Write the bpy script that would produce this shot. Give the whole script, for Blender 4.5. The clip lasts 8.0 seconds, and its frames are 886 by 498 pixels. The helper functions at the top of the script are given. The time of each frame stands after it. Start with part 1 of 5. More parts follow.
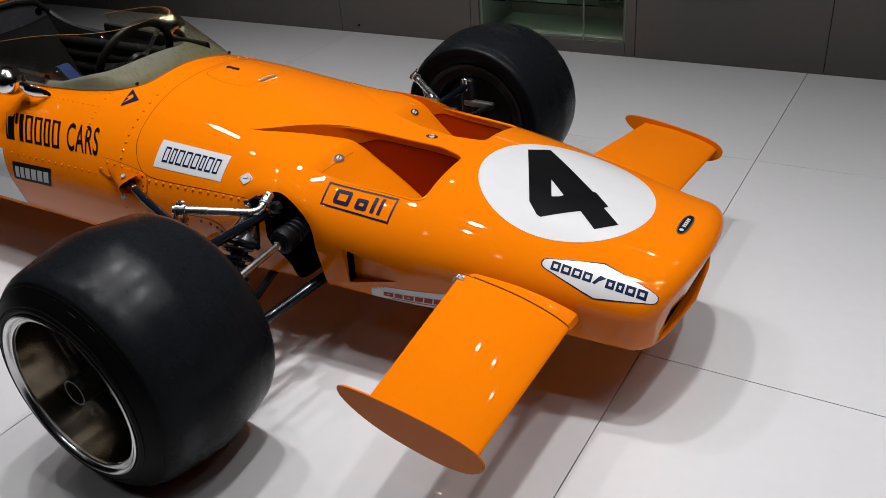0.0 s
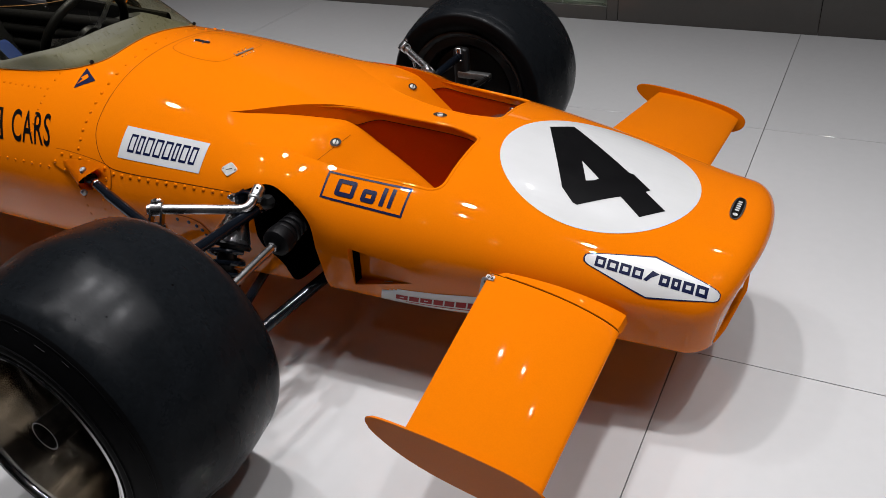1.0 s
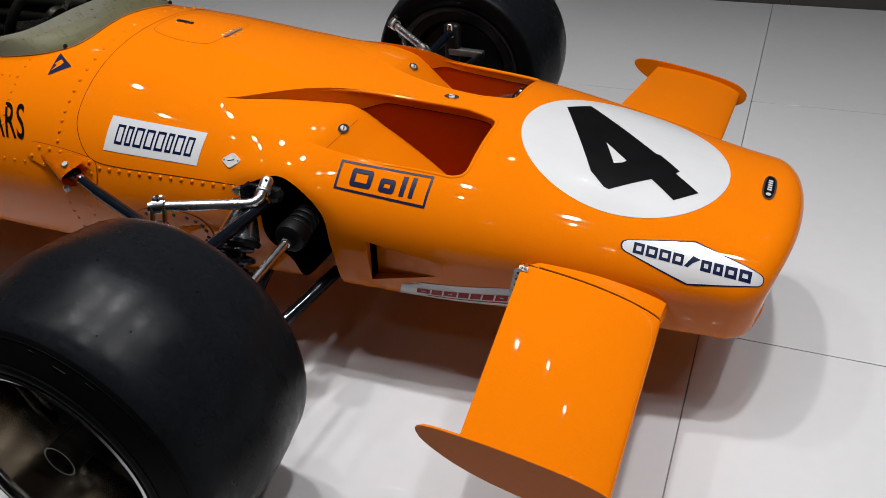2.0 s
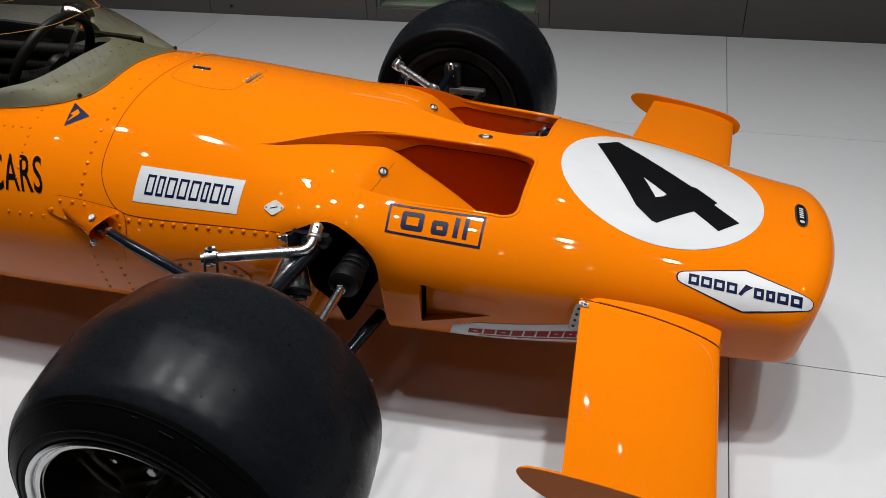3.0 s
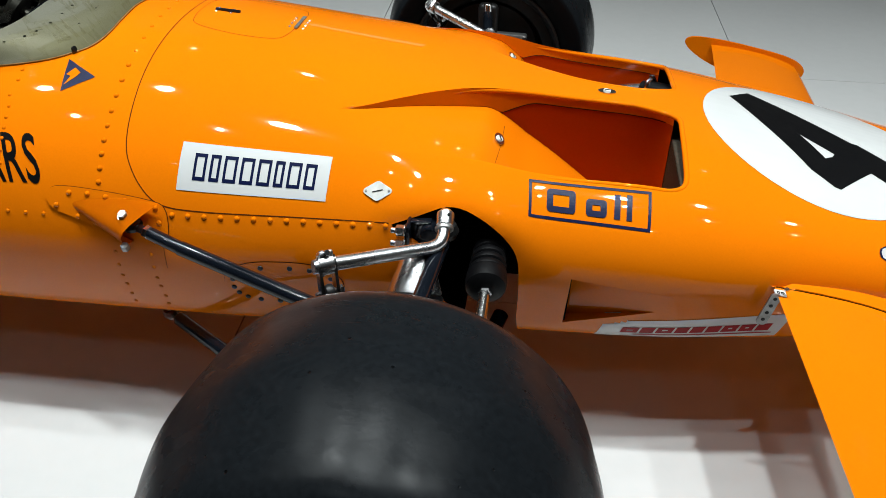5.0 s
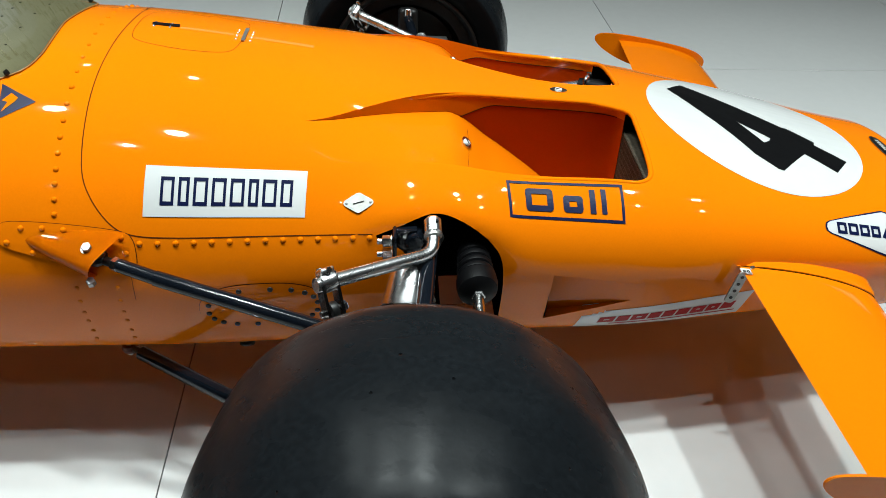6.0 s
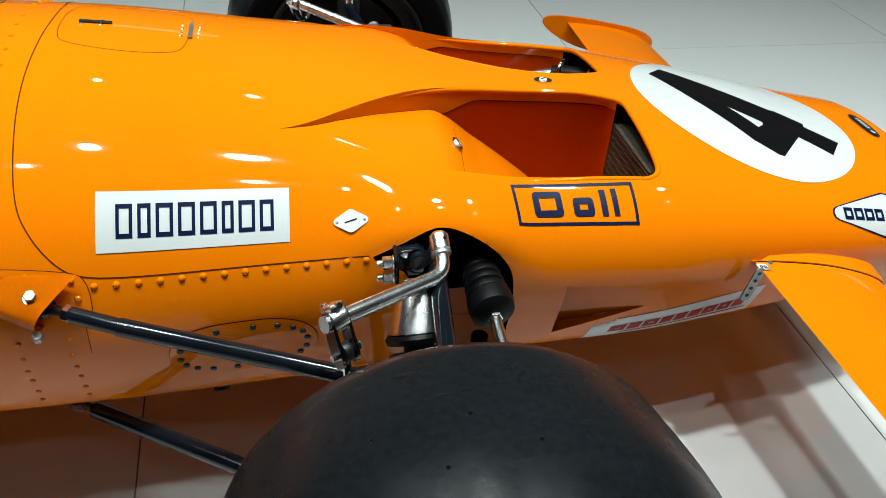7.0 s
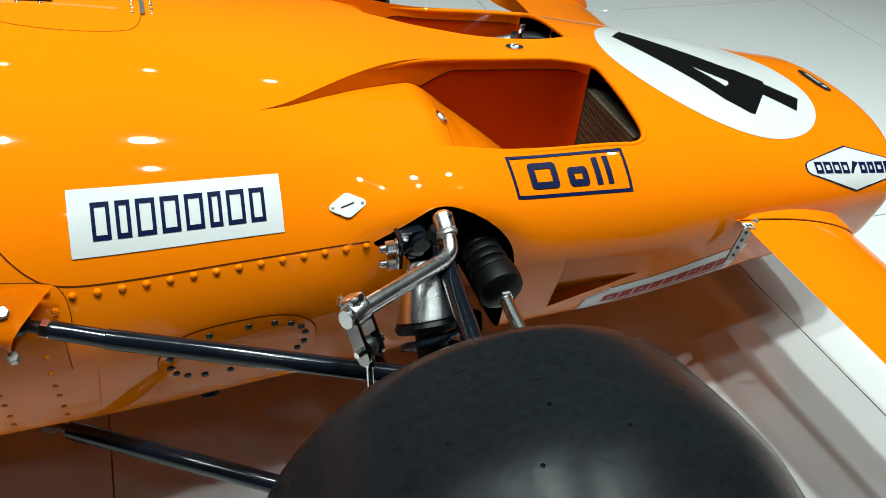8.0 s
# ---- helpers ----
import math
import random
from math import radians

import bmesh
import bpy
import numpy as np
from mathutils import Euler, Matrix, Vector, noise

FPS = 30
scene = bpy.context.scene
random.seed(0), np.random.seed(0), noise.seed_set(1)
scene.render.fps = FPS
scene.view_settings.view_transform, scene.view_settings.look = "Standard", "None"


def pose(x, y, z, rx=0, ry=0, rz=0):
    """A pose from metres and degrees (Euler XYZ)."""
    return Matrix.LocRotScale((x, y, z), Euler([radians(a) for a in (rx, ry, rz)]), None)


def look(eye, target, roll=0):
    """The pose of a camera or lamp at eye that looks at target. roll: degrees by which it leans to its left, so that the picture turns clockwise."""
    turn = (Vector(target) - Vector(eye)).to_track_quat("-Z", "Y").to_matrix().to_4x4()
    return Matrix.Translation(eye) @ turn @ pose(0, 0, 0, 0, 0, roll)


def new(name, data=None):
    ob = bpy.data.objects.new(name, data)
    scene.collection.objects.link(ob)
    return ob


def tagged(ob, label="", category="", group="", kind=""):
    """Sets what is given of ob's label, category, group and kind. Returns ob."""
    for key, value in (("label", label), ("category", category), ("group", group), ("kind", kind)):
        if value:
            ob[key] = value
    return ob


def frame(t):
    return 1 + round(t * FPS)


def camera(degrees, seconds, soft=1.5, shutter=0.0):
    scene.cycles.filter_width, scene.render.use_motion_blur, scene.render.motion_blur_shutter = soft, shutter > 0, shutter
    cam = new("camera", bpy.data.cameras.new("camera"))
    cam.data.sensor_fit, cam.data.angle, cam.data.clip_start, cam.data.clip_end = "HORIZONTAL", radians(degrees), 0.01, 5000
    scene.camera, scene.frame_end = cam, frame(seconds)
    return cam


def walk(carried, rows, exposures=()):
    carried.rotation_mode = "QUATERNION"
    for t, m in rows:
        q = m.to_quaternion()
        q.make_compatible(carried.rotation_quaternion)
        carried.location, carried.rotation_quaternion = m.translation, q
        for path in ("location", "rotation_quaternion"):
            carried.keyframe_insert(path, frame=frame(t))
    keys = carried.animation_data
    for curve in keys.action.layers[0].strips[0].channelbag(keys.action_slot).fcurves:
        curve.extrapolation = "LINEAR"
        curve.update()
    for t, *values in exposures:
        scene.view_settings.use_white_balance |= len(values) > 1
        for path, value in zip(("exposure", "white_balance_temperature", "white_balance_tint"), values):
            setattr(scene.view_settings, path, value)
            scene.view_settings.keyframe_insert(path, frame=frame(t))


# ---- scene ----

cam = camera(56.2, 8.0, soft=0.4)
PATH = [
    (0, (1.314, -1.652, 1.319), (0.34, -0.215, 0.327), -4.8),
    (0.5, (1.184, -1.606, 1.28), (0.272, -0.143, 0.265), -4.4),
    (1, (1.057, -1.527, 1.255), (0.204, -0.063, 0.192), -4.8),
    (1.2, (1.015, -1.51, 1.238), (0.189, -0.044, 0.157), -4.8),
    (2.3, (0.799, -1.529, 1.26), (0.133, -0.018, 0.13), -4.0),
    (2.5, (0.745, -1.547, 1.271), (0.115, -0.01, 0.157), -3.8),
    (3, (0.625, -1.604, 1.282), (0.08, -0.007, 0.209), -2.9),
    (3.5, (0.504, -1.632, 1.268), (-0.003, -0.004, 0.223), -3.0),
    (4, (0.342, -1.607, 1.24), (-0.123, 0.026, 0.183), -2.7),
    (4.2, (0.271, -1.545, 1.22), (-0.17, 0.073, 0.132), -3.0),
    (5.3, (0.02, -1.395, 1.152), (-0.069, 0.217, -0.029), 1.8),
    (5.5, (-0.022, -1.405, 1.158), (-0.031, 0.213, -0.016), 2.0),
    (6, (-0.112, -1.403, 1.157), (0.006, 0.219, -0.008), 2.7),
    (6.5, (-0.191, -1.334, 1.129), (0.053, 0.272, -0.038), 4.0),
    (7, (-0.252, -1.24, 1.1), (0.116, 0.332, -0.081), 4.3),
    (7.5, (-0.299, -1.193, 1.089), (0.16, 0.333, -0.119), 4.6),
    (8, (-0.375, -1.155, 1.065), (0.231, 0.313, -0.151), 6.1),
]
EXPOSURES = [(0.0, -0.09, 6540, 14), (1.2, -0.13, 6540, 14), (3.0, -0.08, 6480, 11), (4.2, 0.13, 6400, 7), (5.5, 0.39, 6260, 0), (6.5, 0.43, 6230, -4), (8.0, 0.50, 6200, -6)]
walk(cam, [(t, look(eye, target, roll)) for t, eye, target, roll in PATH], EXPOSURES)

# ---- world and light ----
world = bpy.data.worlds.new("hall_air")
scene.world = world
world.use_nodes = True
world.node_tree.nodes["Background"].inputs["Color"].default_value = (0.75, 0.85, 1.0, 1)
world.node_tree.nodes["Background"].inputs["Strength"].default_value = 0.003

CEILING = 3.5
LAMPS = []
# the bright row over the car, then the weaker rows on either side: x, y, watts
for lamp_x, lamp_y, watts in ((-2.38, 0.00, 9.0), (-1.55, 0.30, 8.8), (-0.75, -0.15, 10.3), (0.01, -0.10, 10.2), (0.95, -0.28, 10.4), (1.72, -0.05, 9.0), (2.60, 0.00, 5.0), (3.40, -0.10, 3.5)):
    LAMPS.append((lamp_x, lamp_y, watts))
for lamp_x in (-2.90, -2.02, -1.62, -0.74, 0.14, 0.72, 1.30, 1.84, 2.80):
    LAMPS.append((lamp_x, 1.86 + 0.08 * math.sin(3.0 * lamp_x), 1.9))
for k in range(8):
    LAMPS.append((-3.0 + 0.98 * k + 0.12 * math.sin(5.0 * k), -0.74 + 0.08 * math.cos(3.0 * k), 2.9))
for k in range(7):
    LAMPS.append((-2.7 + 1.05 * k + 0.1 * math.sin(4.0 * k), -2.35 + 0.1 * math.cos(3.0 * k), 1.1))


# ---- materials ----
def nodes_of(name):
    m = bpy.data.materials.new(name)
    m.use_nodes = True
    t = m.node_tree
    return m, t, t.nodes["Principled BSDF"]


def material(name, colour, rough=0.5, metal=0.0, grain=0.0, scale=40.0, bump=0.0, coat=0.0, vary=0.0, stain=0.0, stain_scale=4.0, spec=0.5, coat_rough=0.03):
    """A surface with variation at two scales: fine grain and broad stains, in colour, gloss and relief."""
    m, t, p = nodes_of(name)
    link = t.links.new
    p.inputs["Metallic"].default_value = metal
    p.inputs["Roughness"].default_value = rough
    p.inputs["Specular IOR Level"].default_value = spec
    p.inputs["Coat Weight"].default_value = coat
    p.inputs["Coat IOR"].default_value = 1.36
    p.inputs["Coat Roughness"].default_value = coat_rough
    p.inputs["Base Color"].default_value = (*colour, 1)
    co = t.nodes.new("ShaderNodeTexCoord")
    fine = t.nodes.new("ShaderNodeTexNoise")
    fine.inputs["Scale"].default_value = scale
    fine.inputs["Detail"].default_value = 6
    link(co.outputs["Object"], fine.inputs["Vector"])
    broad = t.nodes.new("ShaderNodeTexNoise")
    broad.inputs["Scale"].default_value = stain_scale
    broad.inputs["Detail"].default_value = 4
    link(co.outputs["Object"], broad.inputs["Vector"])
    last = None
    for tex, amount in ((fine, grain), (broad, stain)):
        if amount <= 0:
            continue
        ramp = t.nodes.new("ShaderNodeMapRange")
        ramp.inputs["From Min"].default_value, ramp.inputs["From Max"].default_value = 0.3, 0.7
        ramp.inputs["To Min"].default_value, ramp.inputs["To Max"].default_value = 1 - amount, 1 + amount * 0.6
        link(tex.outputs["Fac"], ramp.inputs["Value"])
        if last is None:
            last = ramp.outputs["Result"]
        else:
            mul = t.nodes.new("ShaderNodeMath")
            mul.operation = "MULTIPLY"
            link(last, mul.inputs[0])
            link(ramp.outputs["Result"], mul.inputs[1])
            last = mul.outputs[0]
    if vary > 0:
        info = t.nodes.new("ShaderNodeObjectInfo")
        ramp = t.nodes.new("ShaderNodeMapRange")
        ramp.inputs["To Min"].default_value, ramp.inputs["To Max"].default_value = 1 - vary, 1 + vary
        link(info.outputs["Random"], ramp.inputs["Value"])
        if last is None:
            last = ramp.outputs["Result"]
        else:
            mul = t.nodes.new("ShaderNodeMath")
            mul.operation = "MULTIPLY"
            link(last, mul.inputs[0])
            link(ramp.outputs["Result"], mul.inputs[1])
            last = mul.outputs[0]
    if last is not None:
        mix = t.nodes.new("ShaderNodeMix")
        mix.data_type, mix.blend_type = "RGBA", "MULTIPLY"
        mix.inputs["Factor"].default_value = 1
        mix.inputs["A"].default_value = (*colour, 1)
        link(last, mix.inputs["B"])
        link(mix.outputs["Result"], p.inputs["Base Color"])
    if stain > 0 or grain > 0:
        rr = t.nodes.new("ShaderNodeMapRange")
        rr.inputs["To Min"].default_value, rr.inputs["To Max"].default_value = max(rough * 0.75, 0.0), min(rough * 1.3, 1)
        link(broad.outputs["Fac"], rr.inputs["Value"])
        link(rr.outputs["Result"], p.inputs["Roughness"])
    if bump > 0:
        b = t.nodes.new("ShaderNodeBump")
        b.inputs["Strength"].default_value = 1.0
        b.inputs["Distance"].default_value = bump
        link(fine.outputs["Fac"], b.inputs["Height"])
        link(b.outputs["Normal"], p.inputs["Normal"])
    return m


ORANGE = material("orange_gloss_paint", (0.63, 0.145, 0.0012), 0.24, coat=1.0, grain=0.03, scale=300, stain=0.03, stain_scale=3, coat_rough=0.028, spec=0.0)
DECAL_WHITE = material("white_vinyl", (0.50, 0.505, 0.50), 0.22, coat=0.5, stain=0.03, stain_scale=12)
DECAL_NAVY = material("navy_print", (0.003, 0.006, 0.032), 0.35, stain=0.05, stain_scale=30, spec=0.10)
DECAL_BLACK = material("black_print", (0.003, 0.003, 0.0034), 0.35, stain=0.05, stain_scale=30, spec=0.12)
DECAL_RED = material("red_print", (0.27, 0.008, 0.010), 0.4, spec=0.15, stain=0.05, stain_scale=30)
DECAL_GREY = material("grey_print", (0.42, 0.43, 0.42), 0.3, coat=0.5)
# mottled orange, brighter than the body paint to bounce light onto the floor
UNDERSIDE_BOUNCE = material("bounce_bright_orange_underside", (0.84, 0.180, 0.003), 0.5, grain=0.2, scale=60, stain=0.2)
GAP = material("panel_gap_shadow", (0.07, 0.017, 0.003), 0.9, spec=0.05)
def worn_rubber(name):
    """Slick tread: dark, softly shining, with pits, rough scuffed patches, drag scratches and specks of grit."""
    m = material(name, (0.0070, 0.0083, 0.0098), 0.30, grain=0.25, scale=140, bump=0.00015, stain=0.12, stain_scale=5, spec=0.06)
    t = m.node_tree
    p, link = t.nodes["Principled BSDF"], t.links.new
    co = t.nodes.new("ShaderNodeTexCoord")

    def ranged(value, low, high, to_low=0.0, to_high=1.0):
        node = t.nodes.new("ShaderNodeMapRange")
        node.inputs["From Min"].default_value, node.inputs["From Max"].default_value = low, high
        node.inputs["To Min"].default_value, node.inputs["To Max"].default_value = to_low, to_high
        link(value, node.inputs["Value"])
        return node.outputs["Result"]

    def combined(operation, a, b):
        node = t.nodes.new("ShaderNodeMath")
        node.operation = operation
        for socket, value in zip(node.inputs, (a, b)):
            if isinstance(value, float):
                socket.default_value = value
            else:
                link(value, socket)
        return node.outputs[0]

    def noise(scale, detail, stretch=(1, 1, 1)):
        squeeze = t.nodes.new("ShaderNodeMapping")
        squeeze.inputs["Scale"].default_value = stretch
        squeeze.inputs["Rotation"].default_value = (0, 0, radians(24))
        link(co.outputs["Object"], squeeze.inputs["Vector"])
        tex = t.nodes.new("ShaderNodeTexNoise")
        tex.inputs["Scale"].default_value, tex.inputs["Detail"].default_value = scale, detail
        link(squeeze.outputs["Vector"], tex.inputs["Vector"])
        return tex.outputs["Fac"]

    def spots(scale, size, share):
        cells = t.nodes.new("ShaderNodeTexVoronoi")
        cells.inputs["Scale"].default_value = scale
        link(co.outputs["Object"], cells.inputs["Vector"])
        part_of = t.nodes.new("ShaderNodeSeparateColor")
        link(cells.outputs["Color"], part_of.inputs["Color"])
        few = combined("LESS_THAN", part_of.outputs[0], share)
        return combined("MULTIPLY", ranged(cells.outputs["Distance"], size, size * 0.55), few)

    def tinted(factor, colour):
        mix = t.nodes.new("ShaderNodeMix")
        mix.data_type = "RGBA"
        mix.inputs["B"].default_value = (*colour, 1)
        link(factor, mix.inputs["Factor"])
        link(p.inputs["Base Color"].links[0].from_socket, mix.inputs["A"])
        link(mix.outputs["Result"], p.inputs["Base Color"])

    def dented(height, depth):
        dent = t.nodes.new("ShaderNodeBump")
        dent.invert = True
        dent.inputs["Distance"].default_value = depth
        link(height, dent.inputs["Height"])
        link(p.inputs["Normal"].links[0].from_socket, dent.inputs["Normal"])
        link(dent.outputs["Normal"], p.inputs["Normal"])

    pits, crumbs, grit = spots(36, 0.085, 0.30), spots(210, 0.14, 0.3), spots(34, 0.040, 0.04)
    patches = ranged(noise(6.0, 3), 0.60, 0.72)
    scuffs = combined("MULTIPLY", patches, ranged(noise(210, 5), 0.42, 0.62))
    drags = combined("MULTIPLY", ranged(noise(4.0, 2, (3, 70, 3)), 0.71, 0.75), ranged(noise(5.0, 1), 0.48, 0.56))
    dented(combined("MULTIPLY", crumbs, patches), 0.0005)
    dented(pits, 0.0014)
    dented(drags, 0.0010)
    tinted(combined("MULTIPLY", scuffs, 0.30), (0.016, 0.019, 0.023))
    tinted(combined("MULTIPLY", pits, 0.8), (0.0008, 0.0008, 0.0009))
    tinted(combined("MULTIPLY", drags, 0.8), (0.0010, 0.0010, 0.0011))
    tinted(grit, (0.34, 0.34, 0.33))
    gloss = combined("ADD", ranged(noise(2.2, 7, (9, 14, 9)), 0.35, 0.65, 0.24, 0.34), combined("MULTIPLY", scuffs, 0.06))
    link(gloss, p.inputs["Roughness"])
    return m


RUBBER = worn_rubber("worn_slick_rubber")
RUBBER_SIDE = material("sidewall_rubber", (0.0022, 0.0022, 0.0026), 0.45, grain=0.2, scale=90, bump=0.0003, stain=0.2, spec=0.08)
BELLOWS = material("black_moulded_rubber", (0.0022, 0.0022, 0.0026), 0.40, grain=0.2, scale=120, bump=0.0002, spec=0.12)
STEEL = material("bright_plated_steel", (0.72, 0.72, 0.71), 0.20, 1.0, grain=0.12, scale=120, stain=0.12, stain_scale=20, bump=0.0001)
ALLOY = material("brushed_aluminium", (0.74, 0.74, 0.75), 0.26, 1.0, grain=0.15, scale=160, stain=0.1, stain_scale=14, bump=0.0001)
CHROME = material("mirror_chrome", (0.86, 0.86, 0.85), 0.03, 1.0, stain=0.04, stain_scale=9)
RIM_LIP = material("polished_rim_flange", (0.82, 0.82, 0.82), 0.17, 1.0, grain=0.05, scale=120, stain=0.1, stain_scale=12)
RIM_POLISH = material("polished_rim_barrel", (0.64, 0.59, 0.52), 0.12, 1.0, grain=0.1, scale=90, stain=0.2, stain_scale=9, bump=0.00005)
# redder lining panel of the ducts, darkened further for the shade inside them
ORANGE_SHADED = material("shade_darkened_duct_orange", (0.34, 0.034, 0.0008), 0.5, coat=0.3, grain=0.04, scale=200, stain=0.08, stain_scale=4, coat_rough=0.12, spec=0.0)
ALLOY_DULL = material("dull_cast_alloy", (0.35, 0.35, 0.34), 0.45, 1.0, grain=0.25, scale=90, stain=0.2, stain_scale=12, bump=0.0003)
RIM_DARK = material("dark_cast_magnesium", (0.055, 0.048, 0.042), 0.26, 0.7, grain=0.3, scale=80, stain=0.25, stain_scale=9, bump=0.0003)
BLACK_TUBE = material("black_enamelled_tube", (0.004, 0.0055, 0.0085), 0.13, grain=0.1, scale=90, stain=0.1, stain_scale=15, spec=0.35)
BLACK_PAINT = material("satin_black_paint", (0.006, 0.006, 0.006), 0.4, grain=0.2, scale=100, stain=0.2, stain_scale=10, spec=0.3)
LINK = material("dark_polished_steel", (0.30, 0.29, 0.28), 0.16, 1.0, grain=0.15, scale=120, stain=0.2, stain_scale=20, bump=0.0001)
BUSH = material("red_brown_bush", (0.10, 0.030, 0.018), 0.4, 0.4, grain=0.2, scale=120, stain=0.3, stain_scale=40)
# near-black colour standing in for the shade inside openings and gaps
SHADE_BLACK = material("black_shade_of_openings", (0.0015, 0.0015, 0.0015), 0.9, grain=0.2, scale=60, spec=0.0)
COCKPIT = material("black_cockpit_lining", (0.003, 0.003, 0.0033), 0.55, spec=0.2, grain=0.25, scale=80, bump=0.0004, stain=0.2)
LEATHER = material("black_stitched_leather", (0.004, 0.0038, 0.0038), 0.45, grain=0.3, scale=140, bump=0.0004, spec=0.18)
BELT = material("blue_harness_webbing", (0.012, 0.045, 0.20), 0.7, grain=0.2, scale=300, bump=0.0003)
CORE = material("grey_brown_radiator_core", (0.11, 0.092, 0.066), 0.5, 0.4, grain=0.45, scale=220, bump=0.0006, stain=0.25, stain_scale=15)
TILE = material("polished_white_porcelain", (0.50, 0.50, 0.496), 0.035, grain=0.015, scale=30, stain=0.03, stain_scale=1.2, vary=0.02, spec=1.0)
GROUT = material("dark_floor_joint", (0.21, 0.20, 0.19), 0.5, grain=0.2, scale=80)
PANEL = material("polished_grey_wall_panel", (0.120, 0.113, 0.104), 0.06, grain=0.02, scale=40, stain=0.05, stain_scale=1.5, vary=0.03)
PLASTER = material("mid_grey_plaster", (0.09, 0.09, 0.093), 0.7, grain=0.1, scale=30, stain=0.1, stain_scale=1, bump=0.0005)
CEIL = material("matt_grey_ceiling", (0.045, 0.045, 0.047), 0.8, grain=0.1, scale=30, stain=0.1, stain_scale=1)
NICHE = material("pale_niche_lining", (0.17, 0.18, 0.145), 0.5, grain=0.04, scale=30, stain=0.05)
LAMP_CASE = material("white_lamp_housing", (0.6, 0.6, 0.6), 0.4, stain=0.05)
BOX_BLACK = material("black_gloss_exhibit", (0.01, 0.01, 0.012), 0.2, coat=0.5)
BOX_WHITE = material("white_card_exhibit", (0.75, 0.75, 0.74), 0.6, stain=0.05)


def glass(name, colour, rough=0.0, ior=1.45):
    m, t, p = nodes_of(name)
    p.inputs["Base Color"].default_value = (*colour, 1)
    p.inputs["Roughness"].default_value = rough
    p.inputs["IOR"].default_value = ior
    p.inputs["Transmission Weight"].default_value = 1.0
    return m


def tinted_sheet(name, tint, ior):
    """Thin clear sheet: each face lets tinted light straight through and mirrors a little."""
    m, t, p = nodes_of(name)
    t.nodes.remove(p)
    clear = t.nodes.new("ShaderNodeBsdfTransparent")
    clear.inputs["Color"].default_value = (*tint, 1)
    gloss = t.nodes.new("ShaderNodeBsdfGlossy")
    gloss.inputs["Roughness"].default_value = 0.01
    facing = t.nodes.new("ShaderNodeLayerWeight")
    facing.inputs["Blend"].default_value = 0.5
    steep = t.nodes.new("ShaderNodeMath")
    steep.operation = "POWER"
    steep.inputs[1].default_value = 5.0
    t.links.new(facing.outputs["Facing"], steep.inputs[0])
    share = t.nodes.new("ShaderNodeMapRange")
    share.inputs["To Min"].default_value = ((ior - 1) / (ior + 1)) ** 2
    t.links.new(steep.outputs[0], share.inputs["Value"])
    mix = t.nodes.new("ShaderNodeMixShader")
    t.links.new(share.outputs["Result"], mix.inputs[0])
    t.links.new(clear.outputs["BSDF"], mix.inputs[1])
    t.links.new(gloss.outputs["BSDF"], mix.inputs[2])
    t.links.new(mix.outputs["Shader"], t.nodes["Material Output"].inputs["Surface"])
    return m


SCREEN = tinted_sheet("smoked_amber_perspex", (0.88, 0.86, 0.72), 1.49)
SCREEN_EDGE = material("dull_amber_cut_edge", (0.30, 0.14, 0.03), 0.4, grain=0.1, scale=60)
SCUTTLE = material("grey_green_scuttle_paint", (0.125, 0.126, 0.118), 0.5, grain=0.03, scale=80, stain=0.05, stain_scale=9)
BULKHEAD = material("dark_grey_satin_panel", (0.07, 0.07, 0.075), 0.25, grain=0.1, scale=60, stain=0.15, stain_scale=6)
CATCH = material("pale_cadmium_plate", (0.72, 0.72, 0.68), 0.35, 0.35, grain=0.1, scale=120, stain=0.1, stain_scale=30)
GAUGE = material("white_dial_face", (0.7, 0.7, 0.68), 0.4)
PANE = glass("greenish_display_glass", (0.88, 0.95, 0.90), 0.0, 1.1)
SHELF_GLASS = glass("green_edge_glass", (0.6, 0.85, 0.7), 0.0, 1.3)


# ---- mesh helpers ----
def finish(name, bm, mat, smooth=35.0):
    me = bpy.data.meshes.new(name)
    bmesh.ops.recalc_face_normals(bm, faces=bm.faces)
    bm.to_mesh(me)
    bm.free()
    for m in (mat if isinstance(mat, (list, tuple)) else [mat]):
        me.materials.append(m)
    if smooth:
        for poly in me.polygons:
            poly.use_smooth = True
        me.set_sharp_from_angle(angle=radians(smooth))
    return me


def part(name, bm, mat, parent=None, label="", smooth=35.0):
    ob = new(name, finish(name, bm, mat, smooth))
    if parent is not None:
        ob.parent = parent
    if label:
        ob["label"] = label
    return ob


def box(size, centre=(0, 0, 0), bevel=0.0, seg=2, m=None, bm=None):
    bm = bm or bmesh.new()
    made = bmesh.ops.create_cube(bm, size=1.0, matrix=(m or Matrix.Identity(4)) @ Matrix.Translation(centre) @ Matrix.Diagonal((*size, 1)))
    if bevel:
        vs = set(made["verts"])
        edges = [e for e in bm.edges if e.verts[0] in vs and e.verts[1] in vs]
        bmesh.ops.bevel(bm, geom=edges, offset=bevel, segments=seg, affect="EDGES", profile=0.5)
    return bm


def frame_along(a, b):
    a, b = Vector(a), Vector(b)
    return Matrix.Translation(a) @ (b - a).to_track_quat("Z", "Y").to_matrix().to_4x4(), (b - a).length


